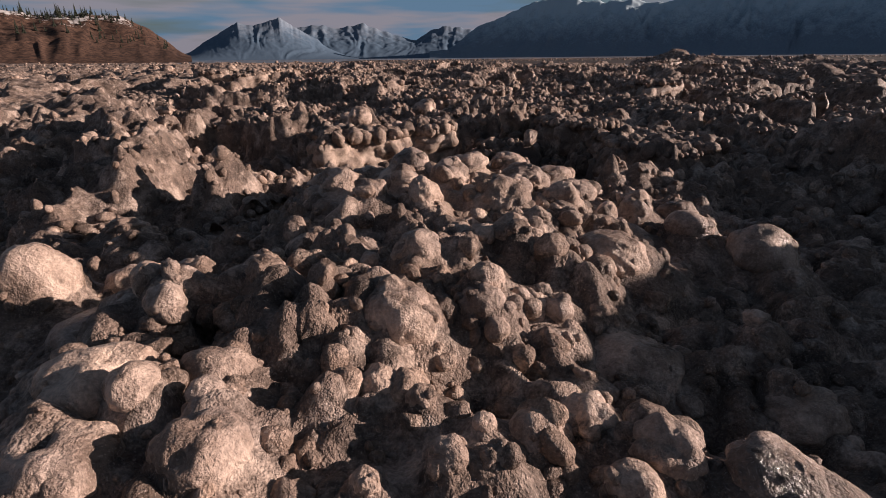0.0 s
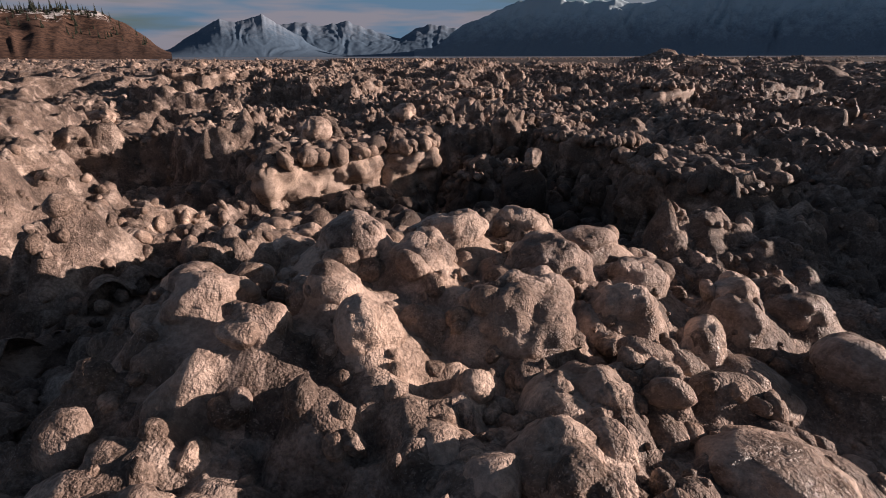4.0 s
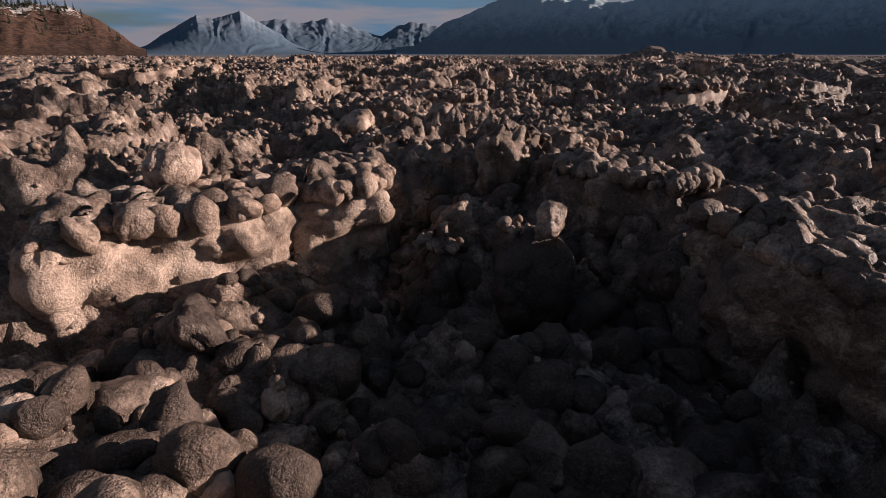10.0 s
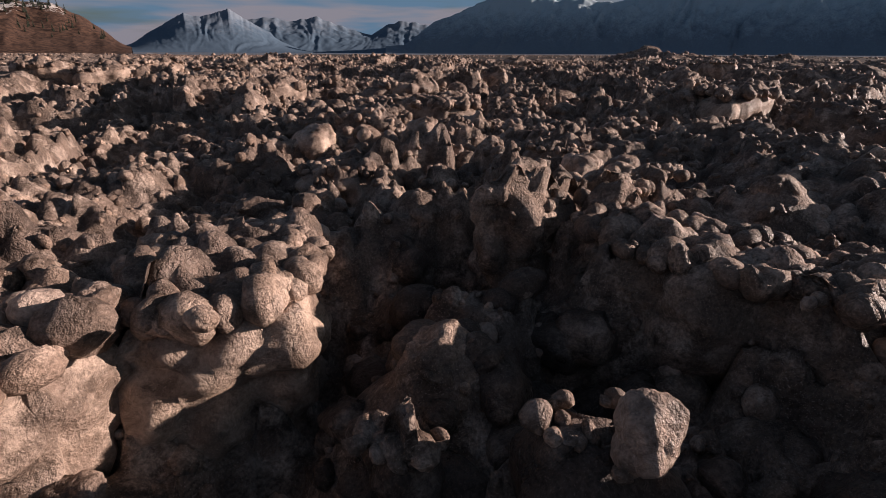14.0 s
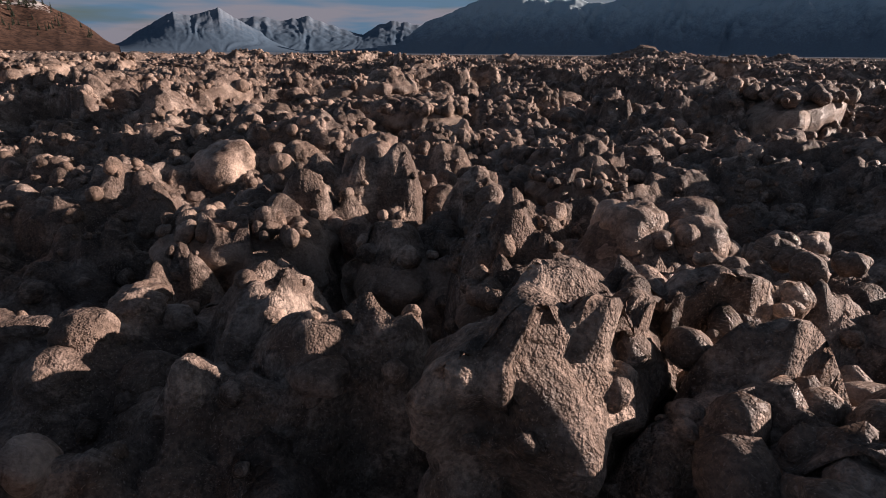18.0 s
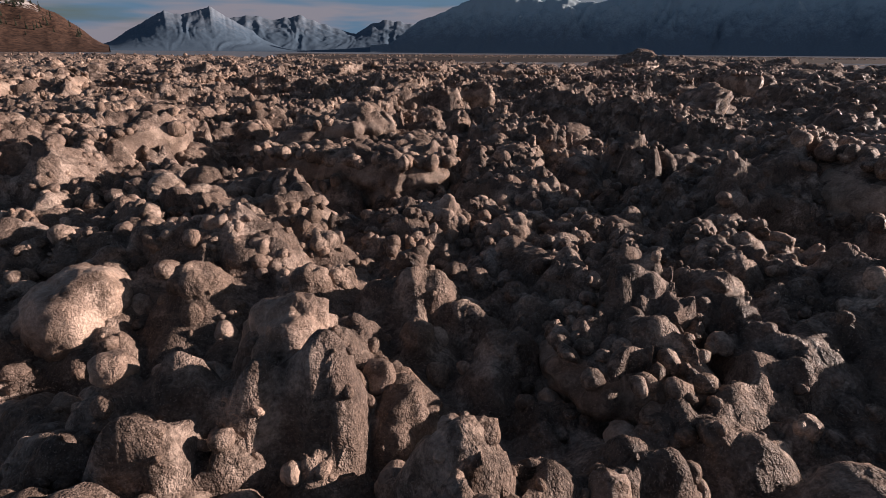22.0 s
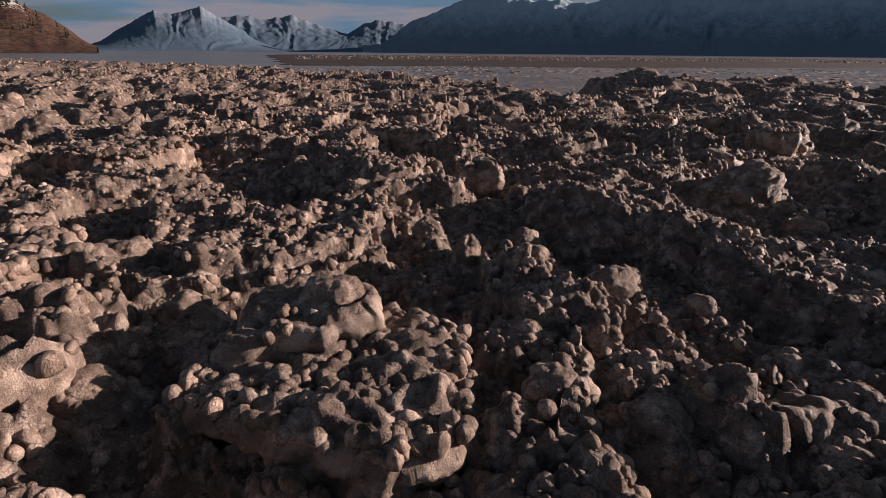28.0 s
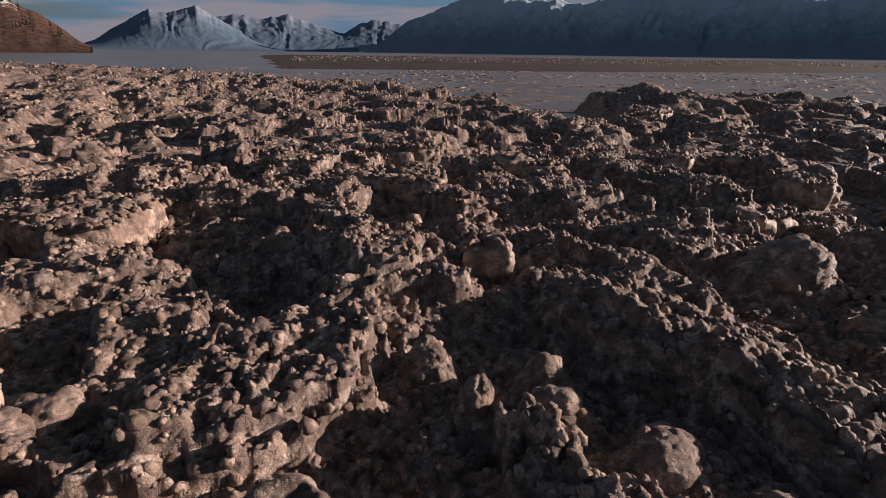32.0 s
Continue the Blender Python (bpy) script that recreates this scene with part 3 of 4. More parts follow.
floe("dark-topped slab with a bright edge", 0.95, 0.5, [(-10.37, 16.27), (-9.70, 18.04), (-8.50, 17.57), (-6.46, 12.13), (-7.86, 12.56)], 60, (0.03, 0.07), 31, 0.05, 0.0, 0.03)
floe("pale upended floe among rubble", 1.45, 0.7, [(-2.3, 29.4), (-1.5, 29.2), (-1.3, 30.0), (-2.1, 30.3)], 30, (0.05, 0.12), 20, step=0.06)
floe("long sunlit bank of broken floe", 1.30, 0.5, [(-4.3, 16.3), (-2.9, 16.1), (-2.2, 17.0), (-2.6, 18.2), (-4.2, 18.0)], 260, (0.04, 0.12), 21, step=0.05)
# pillar and heap faces carry the trench's shade in their colour
floe("dark ice pillar standing in the trench", 0.92, 0.28, [(0.84, 6.66), (0.95, 6.58), (1.24, 6.60), (1.30, 6.80), (1.18, 6.98), (0.90, 6.96)], 16, (0.02, 0.04), 41, 0.05, 0.0, 0.03, knob=0.5, face=SHADED_WET)
floe("crumbling heap of ice fragments in the trench", 0.76, 0.28, [(0.34, 6.90), (0.50, 6.82), (0.66, 6.86), (0.70, 6.98), (0.52, 7.04), (0.36, 7.02)], 60, (0.02, 0.05), 42, -0.12, 0.0, 0.03, face=SHADED_WET)
floe("wet crusted ridge of ice rising out of the trench", 1.10, 0.45, [(0.88, 8.16), (1.08, 8.08), (1.50, 8.30), (2.00, 8.58), (2.55, 8.86), (2.50, 9.12), (1.95, 8.98), (1.40, 8.70), (0.98, 8.46)], 340, (0.022, 0.06), 43, 0.04, -0.25, 0.03, face=STONE)
floe("small crusted slab in the shade", 0.76, 0.42, [(-0.12, 9.34), (0.14, 9.24), (0.42, 9.24), (0.44, 9.42), (0.02, 9.52)], 46, (0.02, 0.05), 44, 0.02, 0.0, 0.03)
floe("brown gravelly floe block with a dark gap beside it", 1.42, 0.4, [(-6.2, 23.2), (-4.6, 22.4), (-3.5, 22.6), (-3.3, 24.6), (-5.4, 25.2)], 620, (0.03, 0.08), 45, 0.06, 0.0, 0.06, face=STONE)
rng = random.Random(77)
for k in range(64):
    # smaller broken floes lying every which way over the outer field
    x, y = rng.uniform(-11, 17), rng.uniform(10.5, 43)
    if abs(x - 0.12 * y) < 3.2 and y < 24:
        x += 6.5 if x > 0.12 * y else -6.5
    w, d, a = rng.uniform(0.35, 1.1) * (0.7 + y / 40), rng.uniform(0.25, 0.6) * (0.7 + y / 40), rng.uniform(-0.5, 0.9)
    corners = []
    for q in range(6):
        th = q * math.pi / 3 + rng.uniform(-0.3, 0.3)
        u, v = w * math.cos(th), d * math.sin(th)
        corners.append((x + u * math.cos(a) - v * math.sin(a), y + u * math.sin(a) + v * math.cos(a)))
    base = float(field_height(np.array([x]), np.array([y]), False)[0])
    floe("broken silt-streaked floe block in the rubble", base + rng.uniform(0.08, 0.30), base - 0.35, corners, int(110 * w * d / 0.3), (0.025, 0.085), 400 + k, 0.05, rng.uniform(-0.25, 0.25), 0.07, 2)
# ---- loose blocks, each where it lies ----
boulder(0.34, 2.35, 1.17, 0.122, 0.114, 0.106)
boulder(-0.34, 2.12, 1.08, 0.050, 0.064, 0.078)
boulder(-0.49, 2.44, 1.10, 0.059, 0.060, 0.061)
boulder(0.14, 1.73, 1.09, 0.091, 0.095, 0.100)
boulder(0.67, 1.93, 0.92, 0.086, 0.091, 0.097)
boulder(-0.92, 2.01, 0.98, 0.096, 0.089, 0.083)
boulder(-0.89, 2.18, 1.03, 0.079, 0.071, 0.063)
boulder(-0.73, 2.08, 1.03, 0.074, 0.071, 0.068)
boulder(-1.22, 2.26, 1.03, 0.100, 0.078, 0.056)
boulder(-0.55, 2.00, 0.98, 0.072, 0.069, 0.066)
boulder(0.40, 1.88, 0.97, 0.097, 0.095, 0.092)
boulder(1.01, 2.10, 0.78, 0.098, 0.077, 0.055)
boulder(-2.09, 3.09, 0.98, 0.132, 0.093, 0.054)
boulder(-1.81, 2.00, 1.05, 0.171, 0.197, 0.224)
boulder(-1.00, 1.17, 1.11, 0.191, 0.167, 0.144)
boulder(-0.58, 0.91, 1.13, 0.114, 0.116, 0.117)
boulder(-0.66, 1.23, 1.10, 0.137, 0.123, 0.110)
boulder(-0.89, 0.86, 1.12, 0.157, 0.136, 0.114)
boulder(-1.50, 2.19, 0.98, 0.151, 0.108, 0.065)
boulder(-1.34, 1.75, 0.97, 0.251, 0.179, 0.108)
boulder(-0.20, 1.26, 1.08, 0.059, 0.058, 0.057)
boulder(-0.07, 1.17, 1.09, 0.041, 0.043, 0.046)
boulder(0.10, 1.07, 1.09, 0.034, 0.033, 0.032)
boulder(0.01, 0.94, 1.08, 0.050, 0.057, 0.065)
boulder(0.12, 0.95, 1.09, 0.035, 0.040, 0.046)
boulder(0.24, 1.09, 1.02, 0.078, 0.087, 0.095)
boulder(0.60, 1.08, 0.97, 0.107, 0.105, 0.103)
boulder(0.47, 0.96, 0.98, 0.079, 0.070, 0.061)
boulder(0.42, 1.21, 0.98, 0.085, 0.083, 0.080)
boulder(-0.47, 1.28, 1.03, 0.064, 0.061, 0.058)
boulder(0.86, 0.96, 0.98, 0.163, 0.109, 0.054)
boulder(-0.19, 0.89, 1.07, 0.036, 0.040, 0.044)
boulder(1.26, 1.46, 0.77, 0.168, 0.132, 0.096)
boulder(1.18, 1.81, 0.75, 0.144, 0.118, 0.092)
boulder(1.33, 3.37, 1.02, 0.116, 0.108, 0.101)
boulder(1.67, 3.40, 0.92, 0.149, 0.127, 0.106)
boulder(-1.10, 5.19, 0.77, 0.125, 0.109, 0.092)
boulder(-2.18, 4.80, 0.83, 0.141, 0.103, 0.065)
boulder(-1.84, 4.82, 0.78, 0.128, 0.097, 0.066)
boulder(-0.25, 5.96, 0.45, 0.215, 0.196, 0.178)
boulder(0.80, 5.42, 0.40, 0.157, 0.160, 0.162)
boulder(1.24, 5.27, 0.40, 0.173, 0.170, 0.166)
boulder(0.52, 6.18, 0.45, 0.172, 0.175, 0.178)
boulder(-0.71, 6.53, 0.65, 0.116, 0.110, 0.103)
boulder(-0.80, 6.16, 0.62, 0.134, 0.136, 0.138)
boulder(-0.80, 4.89, 0.75, 0.186, 0.172, 0.157)
boulder(-0.45, 4.73, 0.72, 0.126, 0.116, 0.106)
boulder(-1.00, 5.39, 0.78, 0.076, 0.066, 0.056)
boulder(-1.00, 5.23, 0.78, 0.090, 0.076, 0.062)
boulder(-0.05, 4.72, 0.63, 0.146, 0.102, 0.059)
boulder(0.28, 5.49, 0.39, 0.210, 0.162, 0.115)
boulder(0.73, 7.97, 0.46, 0.215, 0.182, 0.148)
boulder(-0.63, 6.86, 0.56, 0.087, 0.084, 0.080)
boulder(-0.53, 6.96, 0.58, 0.092, 0.077, 0.063)
boulder(-0.77, 6.66, 0.56, 0.146, 0.135, 0.124)
boulder(-0.66, 7.25, 1.10, 0.084, 0.080, 0.076)
boulder(-0.51, 7.31, 1.10, 0.065, 0.061, 0.056)
boulder(-0.80, 7.17, 1.10, 0.071, 0.061, 0.052)
boulder(-0.12, 7.17, 1.09, 0.052, 0.047, 0.043)
boulder(-1.49, 8.16, 1.07, 0.206, 0.156, 0.106)
boulder(1.87, 7.04, 0.45, 0.174, 0.177, 0.180)
boulder(1.70, 7.41, 0.50, 0.119, 0.135, 0.151)
boulder(1.05, 7.67, 0.47, 0.099, 0.093, 0.087)
boulder(2.94, 8.63, 1.07, 0.161, 0.126, 0.091)
boulder(0.70, 8.78, 0.82, 0.089, 0.091, 0.092)
boulder(-0.09, 8.84, 0.97, 0.087, 0.089, 0.090)
boulder(-0.42, 8.91, 0.93, 0.176, 0.127, 0.077)
boulder(-0.12, 8.71, 0.89, 0.102, 0.108, 0.114)
boulder(-0.02, 9.00, 0.94, 0.094, 0.095, 0.097)
boulder(0.12, 8.74, 0.86, 0.097, 0.090, 0.082)
boulder(0.15, 8.62, 0.83, 0.100, 0.076, 0.051)
boulder(-0.26, 8.63, 0.80, 0.190, 0.120, 0.051)
boulder(0.56, 8.45, 0.47, 0.087, 0.092, 0.098)
boulder(1.69, 8.14, 0.87, 0.153, 0.134, 0.116)
boulder(2.00, 9.54, 1.01, 0.146, 0.134, 0.123)
boulder(2.05, 8.33, 0.96, 0.114, 0.088, 0.063)
boulder(1.57, 8.10, 0.83, 0.084, 0.082, 0.080)
boulder(0.08, 4.03, 1.05, 0.139, 0.116, 0.093)
boulder(-0.10, 4.12, 1.03, 0.091, 0.082, 0.073)
boulder(-0.28, 4.20, 0.97, 0.096, 0.094, 0.092)
boulder(1.16, 4.12, 0.93, 0.062, 0.056, 0.050)
boulder(1.27, 4.09, 0.91, 0.069, 0.066, 0.064)
boulder(1.27, 8.58, 0.48, 0.066, 0.067, 0.068)
boulder(0.89, 8.57, 0.49, 0.070, 0.057, 0.045)
boulder(0.65, 10.09, 0.81, 0.110, 0.118, 0.125)
boulder(0.85, 10.26, 0.88, 0.083, 0.078, 0.073)
boulder(1.11, 10.40, 0.82, 0.115, 0.117, 0.118)
boulder(0.96, 10.67, 0.92, 0.083, 0.091, 0.099)
boulder(0.54, 10.45, 0.90, 0.126, 0.102, 0.078)
boulder(1.79, 9.76, 0.68, 0.133, 0.135, 0.138)
boulder(2.46, 9.84, 0.91, 0.095, 0.107, 0.120)
boulder(2.36, 9.49, 0.93, 0.114, 0.098, 0.082)
boulder(2.02, 9.05, 0.87, 0.132, 0.117, 0.102)
boulder(2.06, 9.30, 0.88, 0.063, 0.060, 0.057)
boulder(1.58, 10.14, 0.88, 0.058, 0.059, 0.060)
boulder(1.88, 10.13, 0.92, 0.093, 0.088, 0.084)
boulder(1.57, 9.96, 0.83, 0.076, 0.066, 0.056)
boulder(-0.26, 10.11, 0.96, 0.062, 0.058, 0.054)
boulder(0.67, 9.61, 0.58, 0.083, 0.079, 0.076)
boulder(0.24, 9.20, 0.78, 0.218, 0.143, 0.068)
boulder(2.33, 9.84, 0.97, 0.083, 0.063, 0.043)
boulder(2.85, 9.98, 0.93, 0.069, 0.070, 0.071)
boulder(1.60, 10.87, 0.87, 0.091, 0.100, 0.110)
boulder(2.80, 11.27, 0.97, 0.123, 0.116, 0.108)
boulder(2.50, 11.21, 0.97, 0.102, 0.104, 0.106)
boulder(1.17, 10.50, 0.86, 0.149, 0.141, 0.133)
boulder(0.96, 10.74, 0.92, 0.087, 0.094, 0.101)
boulder(0.54, 10.49, 0.82, 0.106, 0.098, 0.090)
boulder(0.79, 10.46, 0.85, 0.125, 0.112, 0.099)
boulder(1.24, 10.99, 0.89, 0.086, 0.100, 0.115)
boulder(1.11, 10.69, 0.90, 0.065, 0.066, 0.067)
boulder(-0.25, 10.63, 0.82, 0.109, 0.111, 0.113)
boulder(0.17, 10.60, 0.80, 0.110, 0.091, 0.072)
boulder(2.00, 11.76, 0.91, 0.131, 0.125, 0.118)
boulder(1.25, 11.81, 0.92, 0.093, 0.101, 0.109)
boulder(1.12, 12.07, 0.92, 0.086, 0.088, 0.089)
boulder(1.51, 11.65, 0.89, 0.076, 0.090, 0.104)
boulder(1.64, 11.60, 0.89, 0.075, 0.082, 0.090)
boulder(2.00, 11.61, 0.93, 0.063, 0.071, 0.078)
boulder(2.14, 11.49, 0.93, 0.073, 0.068, 0.063)
boulder(2.06, 11.31, 0.92, 0.090, 0.091, 0.093)
boulder(1.93, 11.94, 0.91, 0.128, 0.122, 0.117)
boulder(2.43, 11.83, 0.92, 0.140, 0.128, 0.115)
boulder(2.82, 12.26, 0.90, 0.179, 0.165, 0.151)
boulder(1.56, 12.46, 0.91, 0.132, 0.126, 0.119)
boulder(3.06, 11.69, 0.87, 0.151, 0.118, 0.085)
boulder(3.34, 11.53, 0.88, 0.144, 0.113, 0.081)
boulder(0.70, 11.97, 1.02, 0.108, 0.096, 0.084)
boulder(1.18, 11.31, 0.95, 0.107, 0.098, 0.088)
boulder(0.70, 11.38, 1.02, 0.106, 0.108, 0.110)
boulder(0.14, 11.41, 1.01, 0.157, 0.138, 0.119)
boulder(0.30, 11.66, 1.04, 0.141, 0.143, 0.145)
boulder(-0.02, 11.75, 1.08, 0.060, 0.067, 0.074)
boulder(-0.44, 11.70, 1.01, 0.115, 0.123, 0.131)
boulder(-0.40, 12.09, 1.05, 0.120, 0.109, 0.097)
boulder(-0.01, 12.02, 1.07, 0.132, 0.114, 0.096)
boulder(0.84, 11.48, 0.97, 0.090, 0.098, 0.105)
boulder(3.24, 14.15, 0.97, 0.128, 0.117, 0.105)
boulder(2.56, 14.62, 0.99, 0.246, 0.222, 0.197)
boulder(0.77, 15.76, 1.30, 0.318, 0.298, 0.278)
boulder(3.28, 17.99, 0.93, 0.225, 0.228, 0.232)
boulder(2.55, 15.38, 0.93, 0.318, 0.273, 0.227)
boulder(3.24, 14.27, 0.95, 0.234, 0.198, 0.161)
boulder(4.02, 14.53, 0.96, 0.170, 0.151, 0.132)
boulder(3.88, 14.70, 0.96, 0.132, 0.134, 0.136)
boulder(-1.13, 15.03, 0.93, 0.267, 0.250, 0.233)
boulder(-2.34, 17.24, 1.02, 0.484, 0.382, 0.281)
boulder(-0.75, 16.23, 1.05, 0.211, 0.187, 0.163)
boulder(3.89, 16.49, 0.93, 0.367, 0.294, 0.221)
boulder(4.62, 15.85, 0.95, 0.168, 0.170, 0.173)
boulder(3.18, 17.34, 0.93, 0.306, 0.268, 0.230)
boulder(2.32, 17.52, 0.96, 0.168, 0.229, 0.289)
boulder(4.03, 16.62, 0.93, 0.299, 0.265, 0.232)
boulder(3.25, 17.94, 0.99, 0.184, 0.187, 0.190)
boulder(8.48, 20.45, 0.95, 0.922, 0.628, 0.333)
boulder(1.92, 18.37, 1.02, 0.191, 0.226, 0.262)
boulder(-2.00, 17.60, 1.03, 0.408, 0.322, 0.237)
boulder(6.08, 17.16, 0.92, 0.432, 0.350, 0.268)
boulder(6.20, 16.56, 0.79, 0.314, 0.333, 0.352)
boulder(14.39, 26.39, 1.08, 0.626, 0.515, 0.404)

# the mound's big rounded lumps, run together by glaze
boulder(-0.62, 2.90, 1.30, 0.115, 0.11, 0.10)
boulder(-0.57, 3.20, 1.20, 0.08, 0.08, 0.08)
boulder(-0.24, 2.95, 1.31, 0.09, 0.09, 0.09)
boulder(-0.12, 2.77, 1.26, 0.085, 0.09, 0.115)
boulder(-0.41, 2.75, 1.29, 0.08, 0.085, 0.08)
boulder(-0.69, 2.72, 1.20, 0.06, 0.065, 0.07)
boulder(0.33, 2.97, 1.10, 0.225, 0.20, 0.24, big=True)
boulder(0.73, 3.07, 1.06, 0.185, 0.17, 0.20, big=True)
boulder(0.56, 3.42, 1.14, 0.185, 0.17, 0.18, big=True)
boulder(0.93, 3.46, 1.07, 0.14, 0.13, 0.14)
boulder(1.00, 3.00, 1.00, 0.07, 0.08, 0.17)
boulder(0.49, 3.76, 1.25, 0.135, 0.12, 0.09)
boulder(0.14, 3.62, 1.25, 0.17, 0.13, 0.09)
boulder(-0.23, 3.36, 1.33, 0.14, 0.12, 0.10)
boulder(0.02, 3.28, 1.26, 0.13, 0.12, 0.11)
boulder(0.03, 2.96, 1.15, 0.11, 0.10, 0.09)
boulder(0.83, 3.80, 1.14, 0.155, 0.12, 0.085)
boulder(1.66, 3.70, 0.84, 0.10, 0.11, 0.14)
boulder(1.64, 3.40, 0.86, 0.12, 0.12, 0.16)
boulder(1.10, 2.88, 0.95, 0.19, 0.14, 0.09)
boulder(1.30, 3.28, 0.96, 0.13, 0.12, 0.14)
boulder(-0.78, 3.16, 1.20, 0.155, 0.13, 0.095)
boulder(-0.38, 3.14, 1.19, 0.10, 0.09, 0.09)
boulder(-0.50, 3.48, 1.22, 0.11, 0.10, 0.08)
boulder(-0.91, 3.36, 1.02, 0.13, 0.12, 0.12)
boulder(-0.17, 1.62, 1.10, 0.175, 0.15, 0.15, big=True)
boulder(-0.12, 2.06, 1.20, 0.11, 0.10, 0.09)
boulder(-0.33, 2.03, 1.15, 0.045, 0.05, 0.07)
boulder(0.74, 1.72, 0.80, 0.24, 0.20, 0.14, "dark smooth ice boulder lying in the shade", big=True)
boulder(0.90, 2.42, 1.01, 0.25, 0.18, 0.13, big=True)
boulder(1.51, 2.92, 1.00, 0.16, 0.14, 0.12)
boulder(1.85, 2.72, 0.90, 0.20, 0.16, 0.16)
boulder(0.50, 2.62, 1.13, 0.12, 0.11, 0.10)
boulder(0.08, 2.42, 1.14, 0.10, 0.09, 0.08)
boulder(0.40, 2.22, 1.02, 0.13, 0.12, 0.10)
boulder(0.18, 1.95, 1.08, 0.09, 0.08, 0.09)
# in the trench
boulder(1.13, 6.66, 1.01, 0.092, 0.09, 0.112, "rounded ice boulder perched on a dark pillar, sunlit", turn=20)
boulder(0.67, 7.34, 0.70, 0.20, 0.18, 0.20, "dark rounded ice block standing in the trench", big=True)
boulder(-1.20, 7.22, 1.23, 0.20, 0.15, 0.14, "pale glassy block of ice on the floe", big=True)
# beyond the trench
boulder(-0.09, 9.20, 0.88, 0.10, 0.10, 0.115, pale=True)
boulder(0.72, 10.66, 1.02, 0.205, 0.19, 0.29, "upright knobbly ice block with rime on it", big=True, turn=40, pale=True)
boulder(1.14, 10.60, 0.83, 0.115, 0.11, 0.17)
boulder(-0.45, 11.36, 0.88, 0.35, 0.28, 0.25, "broad smooth grey block of ice", big=True, pale=True)
boulder(1.97, 9.56, 0.95, 0.21, 0.20, 0.20, big=True, pale=True)
boulder(2.25, 9.46, 0.95, 0.135, 0.13, 0.16, pale=True)
boulder(2.41, 9.82, 0.90, 0.20, 0.18, 0.17)
boulder(1.56, 12.55, 0.92, 0.185, 0.15, 0.21, big=True, pale=True)
boulder(1.98, 12.22, 0.96, 0.15, 0.14, 0.14)
boulder(2.92, 12.34, 0.88, 0.14, 0.14, 0.22)
boulder(4.10, 16.75, 0.85, 0.38, 0.30, 0.20, "ring-edged low lump of ice", big=True)

# ---- the ground itself, with a seat for each floe ----
def on_floe(x, y, z):
    return any(z > top - 0.2 and poly_distance(np.array([x]), np.array([y]), outline)[0] < 0.22 for top, outline in FLOES)


BLOCKS = [b for b in BLOCKS if not on_floe(*b[:3])]
xs = graded(-2.6, 4.2, -4500.0, 4500.0, STEP, 5.0)
ys = graded(0.4, 15.2, -60.0, 4900.0, STEP, 8.0)
gx, gy = np.meshgrid(xs, ys)
gz = np.empty(gx.size)
for a in range(0, gx.size, 200000):
    gz[a:a + 200000] = field_height(gx.ravel()[a:a + 200000], gy.ravel()[a:a + 200000])
ground = new("ground", grid_mesh("ground", xs, ys, gz))
tagged(ground, "rubble of silt-covered sea ice stranded on a tidal flat", "ground", kind="structure")

# ---- loose rubble ----
def near_path(x, y, rng):
    return np.abs(x - 0.12 * y) < 2.3


def off_path(x, y, rng):
    return np.abs(x - 0.12 * y) > 2.1


COBBLES = "frozen cobbles of silty ice strewn over the field"
rng = random.Random(5)
MID = [raw_mesh("ice_cobble", *lump_shape(3, 500 + k, 1.0)) for k in range(12)]
for me in MID:
    me.materials.append(BLOCK)
for k in range(280):
    # larger cobbles close to the way
    y = rng.uniform(1.0, 14.5)
    x = 0.12 * y + rng.uniform(-1.9, 1.9)
    s = rng.uniform(0.04, 0.075)
    z = float(field_height(np.array([x]), np.array([y]))[0])
    ob = new("ice_cobble", MID[k % 12])
    ob.matrix_world = pose(x, y, z - 0.15 * s, rng.uniform(0, 360), rng.uniform(0, 360), rng.uniform(0, 360)) @ Matrix.Diagonal((s * rng.uniform(0.8, 1.3), s, s * rng.uniform(0.7, 1.1), 1))
    tagged(ob, "fist-sized silty ice cobble frozen onto the rubble", "ice cobble", "loose ice cobbles")
tagged(scatter(1700, -2.5, 4.0, 0.6, 12.6, 0.026, 0.062, 301, 3, 0.9, keep=near_path), COBBLES, "ice rubble", kind="stuff")
tagged(scatter(7000, -2.5, 4.5, 0.6, 13.0, 0.012, 0.034, 309, 2, keep=near_path), COBBLES, "ice rubble", kind="stuff")
tagged(scatter(8000, -5.0, 7.0, 1.5, 12.0, 0.018, 0.06, 304, 2, keep=off_path), COBBLES, "ice rubble", kind="stuff")
tagged(scatter(5200, -5.0, 8.0, 11.5, 15.5, 0.018, 0.065, 302, 2), COBBLES, "ice rubble", kind="stuff")
tagged(scatter(24000, -8.0, 13.0, 15.0, 31.0, 0.022, 0.085, 312, 1), COBBLES, "ice rubble", kind="stuff")
tagged(scatter(26000, -34.0, 46.0, 22.0, 88.0, 0.04, 0.17, 303, 1, keep=lambda x, y, r: y < np.interp(x, EDGE_X, EDGE_Y)), "broken ice lumps strewn over the far field", "ice rubble", kind="stuff")
tagged(scatter(5200, -95.0, -12.0, 22.0, 150.0, 0.08, 0.40, 305, 1, keep=lambda x, y, r: y < np.interp(x, EDGE_X, EDGE_Y)), "broken ice lumps along the shore", "ice rubble", kind="stuff")
